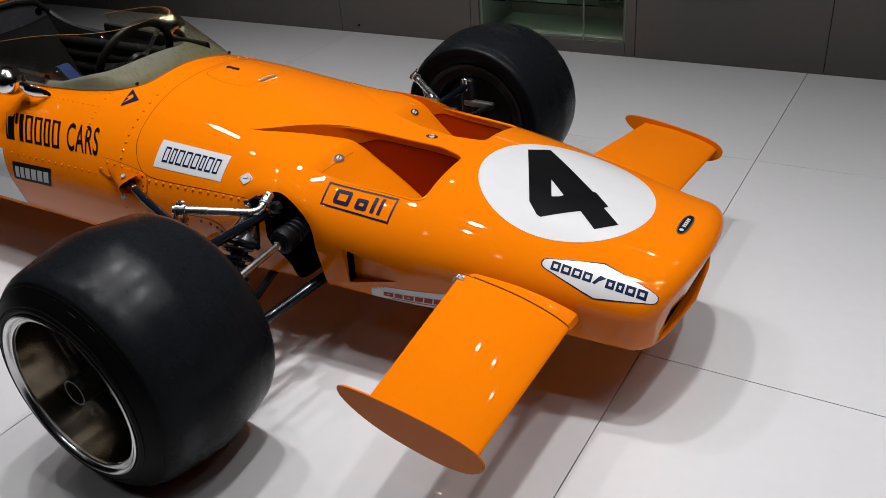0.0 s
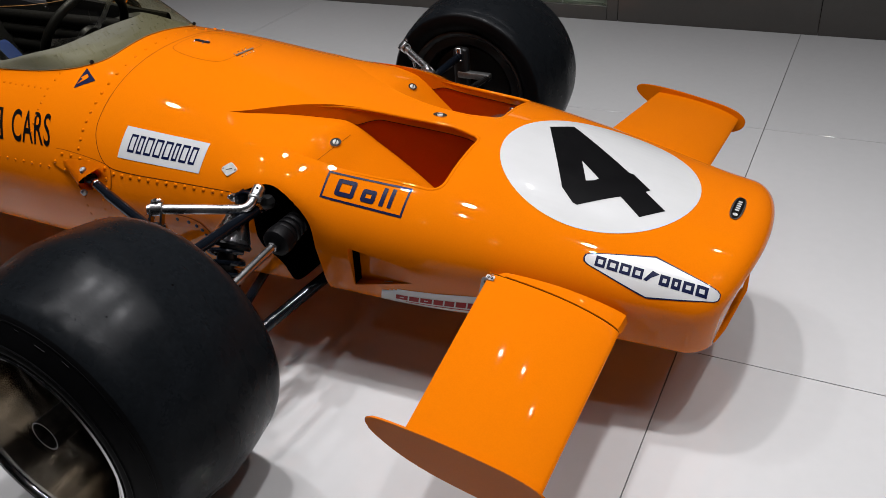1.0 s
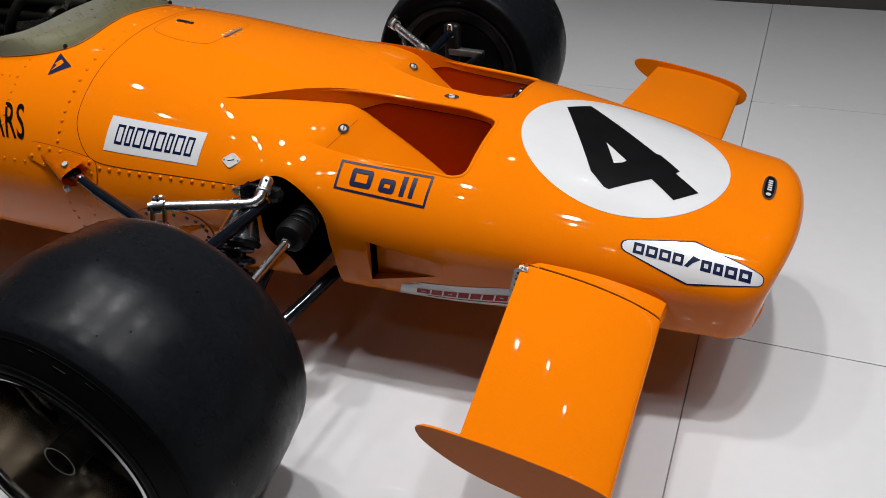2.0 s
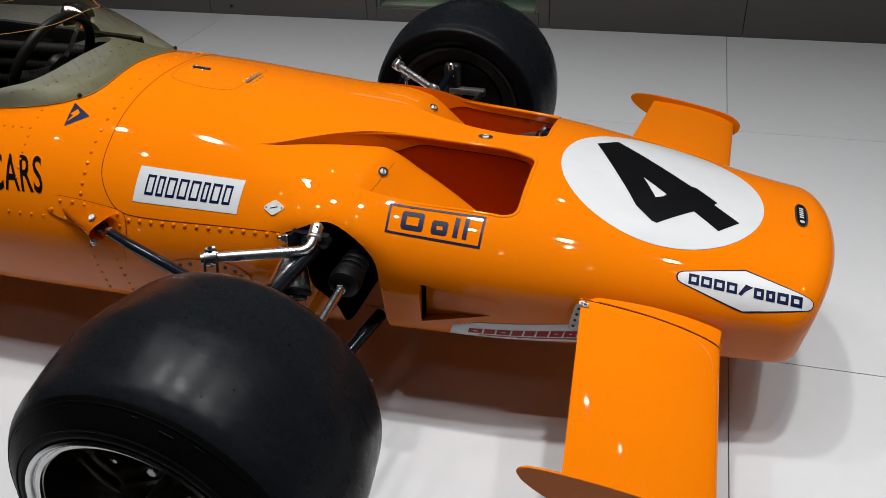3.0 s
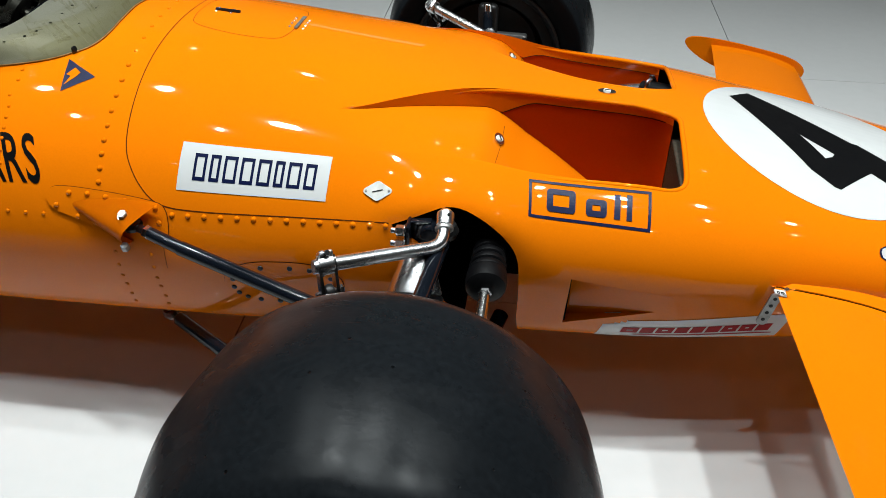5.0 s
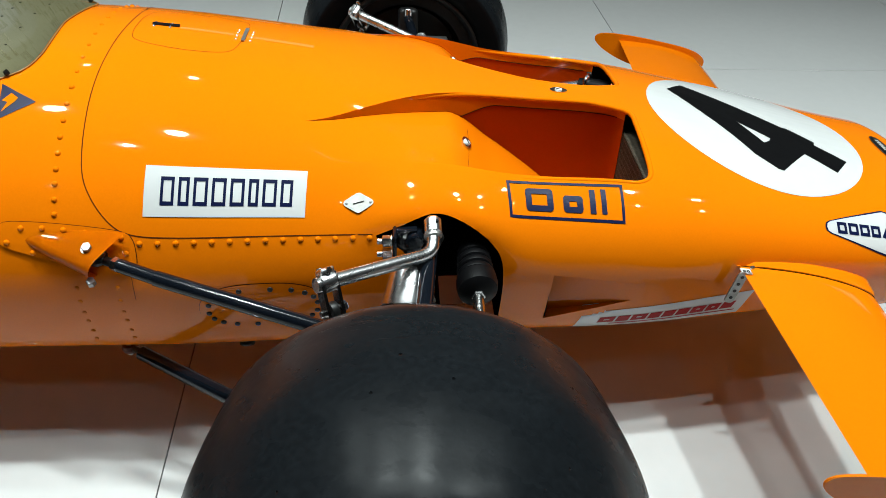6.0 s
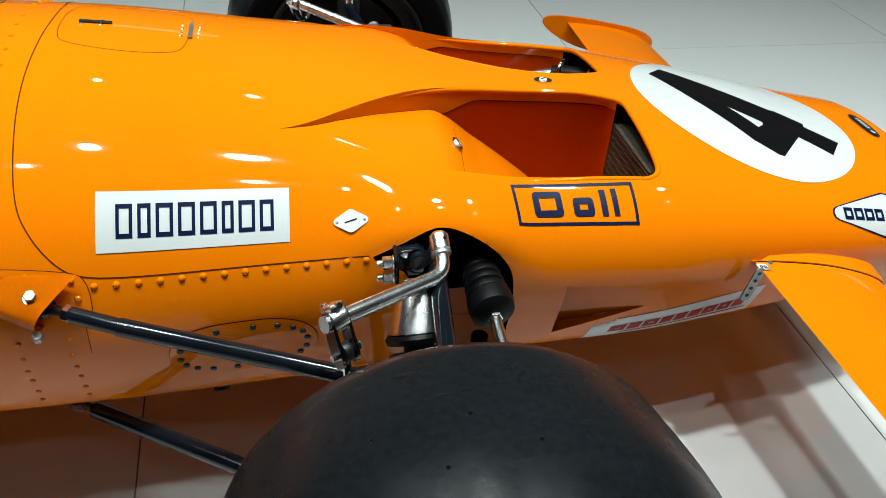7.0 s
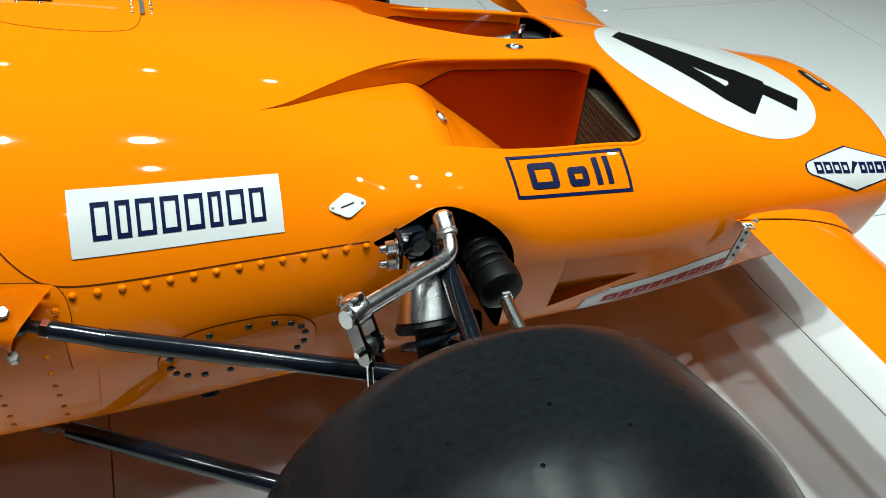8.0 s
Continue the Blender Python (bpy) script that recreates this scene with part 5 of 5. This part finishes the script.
# radius-rod bracket fairing on each flank
def rod_fairing(side):
    pad = [(-0.694, 0.446), (-0.688, 0.460), (-0.668, 0.467), (-0.600, 0.463), (-0.520, 0.452), (-0.500, 0.440), (-0.494, 0.415), (-0.498, 0.392), (-0.530, 0.385), (-0.575, 0.394), (-0.640, 0.413), (-0.682, 0.428)]
    keys = [(x, side * 0.345, z) for x, z in pad]
    plate = mark("bracket_pad", curve_ring(keys), ORANGE, body, 0.0028, label="orange riveted bracket pad")
    gap_line("pad_edge", curve_ring(keys), 0.0012, 2, closed=True, lift=0.0008)
    # folded sheet fairing: a flat top, a rounded outer fold, and a mouth that opens forwards round the rod end
    front = [(-0.504, 0.346, 0.4510), (-0.522, 0.366, 0.4420), (-0.538, 0.383, 0.4325), (-0.546, 0.3905, 0.4255), (-0.550, 0.3930, 0.4170), (-0.552, 0.3905, 0.4070), (-0.553, 0.3800, 0.3960), (-0.553, 0.352, 0.3840)]
    rear = [(-0.672, 0.328, 0.4470), (-0.672, 0.332, 0.4450), (-0.672, 0.335, 0.4425), (-0.672, 0.3360, 0.4400), (-0.672, 0.3360, 0.4375), (-0.672, 0.3350, 0.4340), (-0.672, 0.334, 0.4300), (-0.672, 0.330, 0.4240)]
    rows = []
    for k in range(9):
        f = k / 8
        rows.append([Vector(p).lerp(Vector(q), f ** 0.9) for p, q in zip(rear, front)])
    for row in rows:
        for p in row:
            p.y *= side
    shell, vs = grid_mesh(rows)
    bmesh.ops.solidify(shell, geom=shell.faces[:], thickness=0.0028)
    part("rod_fairing", shell, ORANGE, plate)
    # black sheet across the fairing, in place of the shade in its mouth
    lining = bmesh.new()
    lining.faces.new([lining.verts.new(p + Vector((0, -side * 0.001, 0))) for p in rows[6]])
    part("fairing_mouth", lining, SHADE_BLACK, plate, smooth=None)
    b = Vector((-0.555, side * 0.3657, 0.4375))
    lean = Vector((0.05, side * 0.42, 0.9)).normalized()
    part("pivot_bolt", nut(b, b + lean * 0.0075, 0.0074), ALLOY_DULL, plate)
    part("bolt_washer", rod(b - lean * 0.002, b + lean * 0.001, 0.0105, 20), ALLOY_DULL, plate)
    low = Vector((-0.5535, side * 0.381, 0.3885))
    part("bolt_end", nut(low, low + lean * 0.011, 0.0066), ALLOY_DULL, plate)
    if side < 0:
        for x, z in ((-0.676, 0.436), (-0.655, 0.459), (-0.625, 0.459), (-0.595, 0.456), (-0.565, 0.452), (-0.538, 0.448), (-0.514, 0.443), (-0.508, 0.418), (-0.508, 0.398), (-0.640, 0.420), (-0.612, 0.411), (-0.585, 0.402)):
            stud_at((x, side * 0.35, z), lift=0.0026)


def curve_ring(keys):
    return [p[:] for p in curve_points(list(keys) + [keys[0]], 3)[:-1]]


for side in (-1, 1):
    rod_fairing(side)

# ---- cockpit: scuttle, screen, wheel, seat, mirrors ----
BASE = [(-0.668, 0.0), (-0.668, 0.030), (-0.6685, 0.064), (-0.672, 0.104), (-0.684, 0.134), (-0.706, 0.153), (-0.757, 0.177), (-0.85, 0.195), (-0.97, 0.204), (-1.10, 0.208), (-1.32, 0.210)]
TOP = [(-0.742, 0.0, 0.757), (-0.746, 0.030, 0.755), (-0.764, 0.065, 0.749), (-0.783, 0.086, 0.746), (-0.808, 0.107, 0.744), (-0.850, 0.140, 0.743), (-0.90, 0.165, 0.741), (-0.97, 0.185, 0.736), (-1.08, 0.199, 0.725), (-1.20, 0.205, 0.706), (-1.32, 0.208, 0.686)]
base_line = curve_points([(x, -y, 0) for x, y in reversed(BASE)] + [(x + 0.022 * min(y / 0.15, 1), y + 0.018 * min(y / 0.15, 1), 0) for x, y in BASE[1:]], 5)
top_keys = [(x, -y, z) for x, y, z in reversed(TOP)] + [(x, y, z - 0.09 * y) for x, y, z in TOP[1:]]
top_line = curve_points([(x, y - 0.03 * smoothstep(-1.0, -0.80, x), z) for x, y, z in top_keys], 5)
low_line = [Vector((p.x, p.y, crown(p.x, p.y) + 0.0015)) for p in base_line]
rows = []
for k in range(9):
    f = k / 8
    row = []
    for a, b in zip(low_line, top_line):
        mid = a.lerp(b, f)
        bulge = 0.007 * math.sin(math.pi * f)
        out = Vector((a.x + 0.95, a.y, 0))
        row.append(mid + out.normalized() * bulge if out.length > 1e-6 else mid)
    rows.append(row)
bm, vs = grid_mesh(rows)
bmesh.ops.solidify(bm, geom=bm.faces[:], thickness=0.003)
screen = part("windscreen", bm, SCREEN, car, "smoked amber wraparound windscreen", 50)
part("screen_binding", tube([p + Vector((0, 0, 0.0006)) for p in low_line], 0.0011, 8), SCREEN_EDGE, screen)
part("screen_edge", tube(top_line, 0.0007, 8), SCREEN_EDGE, screen)
for k in (25, 75):
    p = low_line[k]
    out = Vector((0.5, p.y, 0.0)).normalized() * 0.002
    part("screen_bolt", turned([(0, 0), (0.005, 0), (0.005, 0.003), (0, 0.0045)], 14, frame_along(p + Vector((-0.004, 0, 0.004)), p + out + Vector((0, 0, 0.007)))[0]), BLACK_PAINT, screen)

# grey scuttle under the screen, flat-topped towards the cockpit rim
count = 60
rim_keys = [(x, -y, 0) for x, y in reversed(RIM)] + [(x, y, 0) for x, y in RIM[1:]]
inner_pts = curve_points(rim_keys, 6)
front = [p for p in base_line if p.x > -1.20]
inner_pts = [p for p in inner_pts if p.x > -1.20]
inner_pts = [inner_pts[round(i * (len(inner_pts) - 1) / count)] for i in range(count + 1)]
outer_pts = [front[round(i * (len(front) - 1) / count)] for i in range(count + 1)]
grid = []
for k in range(9):
    row = []
    for a, b in zip(outer_pts, inner_pts):
        f = k / 8
        p = a.lerp(b, 0.02 + 0.985 * f)
        lift = (0.008 + 0.55 * p.y * p.y) * smoothstep(0, 1, f) * smoothstep(-1.05, -0.86, p.x)
        row.append((p.x, p.y, crown(p.x, p.y) + 0.0016 + lift))
    grid.append(row)
edge = [Vector(p) for p in grid[-1]]
grid.append([(p.x - 0.004, p.y * 0.985, p.z - 0.012) for p in edge])
bm, vs = grid_mesh(grid)
scuttle = part("scuttle", bm, SCUTTLE, car, "grey-green riveted scuttle panel")
for k in range(9, 53, 3):
    a, b = Vector(grid[5][k]), Vector(grid[6][k])
    part("scuttle_rivet", turned([(0.0025, 0), (0.0020, 0.0006), (0, 0.0008)], 10, Matrix.Translation(a.lerp(b, 0.2) + Vector((0, 0, 0.0002)))), BLACK_PAINT, scuttle)
for k in range(22, 39, 5):
    part("scuttle_rivet", turned([(0.0022, 0), (0.0017, 0.0006), (0, 0.0008)], 10, Matrix.Translation(Vector(grid[3][k]) + Vector((0, 0, 0.0002)))), BLACK_PAINT, scuttle)

# dashboard hoop behind the scuttle, thin bright edge, instrument cans on its front
m = pose(-0.850, 0, 0.44, 90, 0, 90)
outline = [(0.178 * math.copysign(abs(math.cos(math.pi * k / 28)) ** 0.8, math.cos(math.pi * k / 28)), 0.178 * math.sin(math.pi * k / 28) ** 0.62) for k in range(29)]
dash = part("dashboard", prism(outline, 0.006, m), BLACK_PAINT, car, "black hoop dashboard with dials")
part("dash_edge", tube([m @ Vector((x, y, -0.001)) for x, y in outline], 0.0018, 8), BLACK_TUBE, dash)
for y, z, r in ((0.075, 0.535, 0.033), (0.005, 0.572, 0.036), (-0.08, 0.53, 0.024), (0.135, 0.50, 0.020)):
    m2 = frame_along((-0.851, y, z), (-0.93, y, z + 0.005))[0]
    part("dial", turned([(0, 0), (r, 0), (r, 0.006), (r - 0.004, 0.008), (0, 0.008)], 28, m2), ALLOY_DULL, dash)
    part("dial_face", turned([(0, 0.0085), (r - 0.005, 0.0085), (r - 0.006, 0.009), (0, 0.009)], 28, m2), GAUGE if r > 0.03 else BLACK_PAINT, dash)
part("instrument_can", rod((-0.843, 0.015, 0.585), (-0.812, 0.013, 0.588), 0.017, 24, chamfer=0.003), GAUGE, dash, "white instrument can")
part("instrument_can", rod((-0.843, -0.055, 0.560), (-0.816, -0.055, 0.562), 0.014, 24, chamfer=0.003), ALLOY, dash)

# steering wheel
m = pose(-0.922, 0.008, 0.602, 0, -64, 0)
ring = [m @ Vector((0.130 * math.cos(2 * math.pi * k / 64), 0.130 * math.sin(2 * math.pi * k / 64), 0)) for k in range(64)]
steer = part("steering_wheel", tube(ring, 0.0120, 16, closed=True), LEATHER, car, "black leather-rimmed steering wheel with alloy spokes")
for a in (40, 160, 280):
    u, v = Vector((math.cos(radians(a)), math.sin(radians(a)), 0)), Vector((-math.sin(radians(a)), math.cos(radians(a)), 0))
    rows = []
    for r, w, z in ((0.022, 0.013, -0.016), (0.06, 0.011, -0.014), (0.095, 0.010, -0.006), (0.122, 0.012, 0.0)):
        rows.append([m @ (u * r + v * s + Vector((0, 0, z))) for s in (-w, -w * 0.5, 0, w * 0.5, w)])
    bm, vs = grid_mesh(rows)
    bmesh.ops.solidify(bm, geom=bm.faces[:], thickness=0.004)
    part("spoke", bm, ALLOY, steer)
part("hub_boss", turned([(0, -0.02), (0.030, -0.018), (0.032, -0.006), (0.026, 0.002), (0, 0.004)], 28, m), BLACK_PAINT, steer)
part("steering_column", rod(m.translation, m @ Vector((0, 0, -0.20)), 0.011, 16), BLACK_PAINT, steer)

# black trim roll along the far cockpit side
bm, vs = grid_mesh([[Vector((x, 0.190 + dy, z + dz)) for dy, dz in ((-0.006, -0.06), (-0.010, -0.02), (-0.006, 0.0), (0.001, 0.003), (0.006, -0.004), (0.008, -0.05))] for x, z in [(-0.80 - 0.05 * k, 0.612 + 0.0028 * k) for k in range(11)]])
part("side_trim", bm, LEATHER, car, "black padded trim along the cockpit side")

# padded cockpit flanks and seat
for sy in (-1, 1):
    bm = bmesh.new()
    for k in range(5):
        tube([(-0.95 - 0.10 * i, sy * (0.180 - 0.004 * k), 0.565 - 0.045 * k) for i in range(8)], 0.020, 14, bm)
    part("side_padding", bm, LEATHER, car, "black ribbed cockpit side padding")
rows = []
for k in range(15):
    f = k / 14
    x = -1.05 - 0.62 * f
    z = 0.285 + 0.02 * f + 0.42 * max(f - 0.45, 0) ** 1.2 / 0.55 ** 1.2
    rows.append([Vector((x, y, z + 0.6 * y * y)) for y in [-0.18 + 0.03 * j for j in range(13)]])
bm, vs = grid_mesh(rows)
bmesh.ops.solidify(bm, geom=bm.faces[:], thickness=0.02)
seat = part("seat", bm, LEATHER, car, "black padded racing seat")
for y in (0.025,):
    pts = [Vector((-1.375, y, 0.530)), Vector((-1.345, y, 0.535)), Vector((-1.30, y, 0.500)), Vector((-1.24, y, 0.435))]
    pts = curve_points(pts, 6)
    bm, vs = grid_mesh([[p + Vector((0, dy, 0)) for dy in (-0.021, -0.010, 0, 0.010, 0.021)] for p in pts])
    bmesh.ops.solidify(bm, geom=bm.faces[:], thickness=0.003)
    part("harness_strap", bm, BELT, seat, "blue harness strap")

# grey rear bulkhead plate with black edging behind the seat
outline = [(-0.20, 0.0), (-0.20, 0.055), (-0.182, 0.108), (-0.145, 0.146), (-0.08, 0.160), (0.08, 0.160), (0.145, 0.146), (0.182, 0.108), (0.20, 0.055), (0.20, 0.0)]
m = Matrix(((0, 0, 1, -1.62), (1, 0, 0, 0), (0, 1, 0, 0.56), (0, 0, 0, 1)))
bulk = part("rear_bulkhead", prism(outline, 0.012, m), BULKHEAD, car, "dark grey bulkhead plate with black edging")
part("edge_trim", tube([m @ Vector((x, y, 0.006)) for x, y in outline], 0.012, 10), BLACK_PAINT, bulk)
# black disc on the plate, drawn as a dark hole
part("lightening_hole", rod(m @ Vector((0.149, 0.111, 0.010)), m @ Vector((0.149, 0.111, 0.0135)), 0.014, 24), SHADE_BLACK, bulk)
part("head_fairing", tube(curve_points([m @ Vector((x, y + 0.014, -0.012)) for x, y in outline[3:7]], 6), 0.010, 12), ORANGE, bulk, "orange rolled edge over the bulkhead")

# black seat shoulders that sweep up to the bulkhead on either side
for sy in (-1, 1):
    keys = curve_points([(-1.615, 0, 0.672), (-1.560, 0, 0.648), (-1.468, 0, 0.624), (-1.340, 0, 0.612), (-1.200, 0, 0.612), (-1.080, 0, 0.606)], 5)
    bm, vs = grid_mesh([[Vector((p.x, sy * (0.194 + dy), p.z + dz)) for dy, dz in ((-0.030, -0.14), (-0.022, -0.05), (-0.012, -0.006), (-0.003, 0.0), (0.006, -0.006), (0.008, -0.09))] for p in keys])
    part("seat_shoulder", bm, COCKPIT, car, "black seat shoulder sweeping up to the bulkhead")

# chrome mirrors
def mirror(centre, side):
    c = Vector(centre)
    prof = [(0, 0.052), (0.016, 0.048), (0.030, 0.038), (0.040, 0.020), (0.044, 0.0), (0.044, -0.012), (0.041, -0.016), (0.036, -0.013), (0, -0.012)]
    housing = part("mirror", turned(prof, 36, frame_along(c, c + Vector((1, side * 0.12, 0)))[0]), CHROME, car, "round chrome rear-view mirror")
    # teardrop arm from the cockpit side back to the housing
    foot = Vector((c.x + 0.105, side * 0.236, 0.0))
    foot.z = crown(foot.x, foot.y) + 0.006
    line = curve_points([foot, foot.lerp(c, 0.35) + Vector((0, side * 0.012, 0.004)), c + Vector((0.020, -side * 0.016, -0.010))], 8)
    rows = []
    for k, p in enumerate(line):
        f = k / (len(line) - 1)
        r = 0.003 + 0.017 * math.sin(math.pi * min(0.08 + 0.72 * f, 1)) ** 0.8
        rows.append([p + Vector((0.1 * r * math.sin(a), side * 0.55 * r * math.cos(a), r * math.sin(a))) for a in [2 * math.pi * j / 16 for j in range(17)]])
    bm, vs = grid_mesh(rows)
    part("mirror_arm", bm, CHROME, housing)
    return housing


mirror((-1.118, -0.282, 0.612), -1)
mirror((-1.072, 0.274, 0.626), 1)

# black plate painted as the shaded mouth at the deep end of each flank scoop
for sy in (-1, 1):
    part("scoop_mouth", prism([(0.263, 0.0008), (0.354, 0.0054), (0.354, 0.0074), (0.263, 0.0028)], 0.022, Matrix(((0, 1, 0, 0.1365), (0, 0, sy, sy * 0.317), (1, 0, 0, 0), (0, 0, 0, 1)))), SHADE_BLACK, car)

# ---- radiator and hoses seen through the ducts ----
core = part("radiator", box((0.032, 0.305, 0.182), (0.3175, -0.0585, 0.361), 0.002, 1), CORE, car, "grey-brown radiator core in the nose")
for k in range(72):
    part("cooling_fin", box((0.0018, 0.0010, 0.180), (0.3010, -0.2090 + 0.0042 * k, 0.361)), CORE, core)
for k in range(14):
    part("water_tube", box((0.0012, 0.302, 0.0022), (0.3012, -0.0585, 0.278 + 0.0128 * k)), CORE, core)
hose = part("coolant_hose", tube(curve_points([(0.266, 0.187, 0.436), (0.300, 0.165, 0.442), (0.333, 0.140, 0.442), (0.366, 0.115, 0.428)], 8), 0.0178, 20), BELLOWS, car, "black coolant hose with steel clamps")
part("alloy_pipe", tube(curve_points([(0.10, 0.222, 0.345), (0.17, 0.220, 0.384), (0.225, 0.208, 0.418), (0.285, 0.176, 0.440)], 8), 0.0150, 20), ALLOY, hose)
for x, y, z in ((0.279, 0.179, 0.4478), (0.326, 0.1455, 0.4500)):
    c, d = Vector((x, y, z)), Vector((0.8, -0.6, 0.03)).normalized()
    part("hose_clamp", rod(c - d * 0.0045, c + d * 0.0045, 0.0190, 24), STEEL, hose)
    part("clamp_screw", box((0.010, 0.007, 0.006), c + Vector((0, 0, 0.0195)), 0.001), STEEL, hose)
# rolled lip round the mouth of each duct
for sy in (-1, 1):
    path = []
    for k in range(24):
        x = -0.10 + (DUCT_X1 + 0.034) * k / 23
        path.append((x, hermite(SPINE, 1, x) - 0.001))
    front_x = DUCT_X1 + 0.001
    path += [(DUCT_X1 - 0.012, hermite(SPINE, 1, DUCT_X1 - 0.012) + 0.004), (front_x, hermite(SPINE, 1, DUCT_X1) + 0.020)]
    path += [(front_x, 0.07 + 0.02 * k) for k in range(1, 8)]
    path += [(front_x - 0.002, 0.228), (front_x - 0.010, 0.240), (front_x - 0.026, 0.2475)]
    for k in range(18):
        x = DUCT_X1 - 0.040 - 0.26 * k / 17
        path.append((x, DUCT_OUT - 0.012 * smoothstep(0.0, 0.3, x) + 0.001))
    pts = []
    for i, (x, y) in enumerate(path):
        end = min(i, len(path) - 1 - i)
        sunk = max(0, 1 - end / 13) ** 1.5
        inward = -1 if i < len(path) / 2 else 1
        pts.append((x, sy * (y + inward * 0.005 * sunk), crown(x, y) - 0.0032 - 0.006 * sunk))
    part("duct_lip", tube(curve_points(pts, 2), 0.0046, 12), ORANGE, car)
# the crack above each duct lining
for sy in (-1, 1):
    for lining in (0, 1):
        pts = []
        for k in range(32):
            x = 0.0 + 0.296 * k / 31
            y = (DUCT_OUT - 0.012 * smoothstep(0.0, 0.3, x) - 0.0003) if lining else hermite(SPINE, 1, x) + 0.0003
            pts.append((x, sy * y, crown(x, y) - seam_depth(x)))
        part("lining_gap", tube(pts, 0.0009, 6), GAP, car)

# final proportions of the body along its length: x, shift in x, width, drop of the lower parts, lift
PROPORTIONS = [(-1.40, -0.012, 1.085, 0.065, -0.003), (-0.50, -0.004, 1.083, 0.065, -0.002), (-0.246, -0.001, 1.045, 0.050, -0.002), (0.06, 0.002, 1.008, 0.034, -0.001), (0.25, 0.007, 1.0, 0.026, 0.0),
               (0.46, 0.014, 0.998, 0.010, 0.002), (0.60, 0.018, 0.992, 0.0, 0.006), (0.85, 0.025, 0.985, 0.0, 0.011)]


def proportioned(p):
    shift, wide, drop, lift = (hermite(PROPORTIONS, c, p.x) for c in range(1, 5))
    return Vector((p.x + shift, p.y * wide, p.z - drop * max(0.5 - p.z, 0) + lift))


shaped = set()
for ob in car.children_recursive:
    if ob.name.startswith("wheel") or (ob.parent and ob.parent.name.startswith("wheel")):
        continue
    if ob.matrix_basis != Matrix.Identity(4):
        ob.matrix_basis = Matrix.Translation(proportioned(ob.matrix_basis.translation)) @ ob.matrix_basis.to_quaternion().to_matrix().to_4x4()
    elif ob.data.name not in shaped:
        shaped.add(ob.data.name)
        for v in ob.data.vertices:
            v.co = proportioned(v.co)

# ---- floor tiles, each a slab of its own ----
def tile_mesh():
    me = finish("tile", box((TILE_X - JOINT, TILE_Y - JOINT, 0.01), (0, 0, -0.005), 0.0004, 1), TILE, None)
    return me


slab = tile_mesh()
for i in range(-5, 5):
    for j in range(-6, 1):
        centre = Matrix.Translation((0.733, 1.298, 0)) @ HALL_TURN @ Matrix.Translation(((i + 0.5) * TILE_X, (j + 0.5) * TILE_Y, 0))
        ob = new("tile", slab)
        ob.parent = floor
        ob.matrix_basis = centre
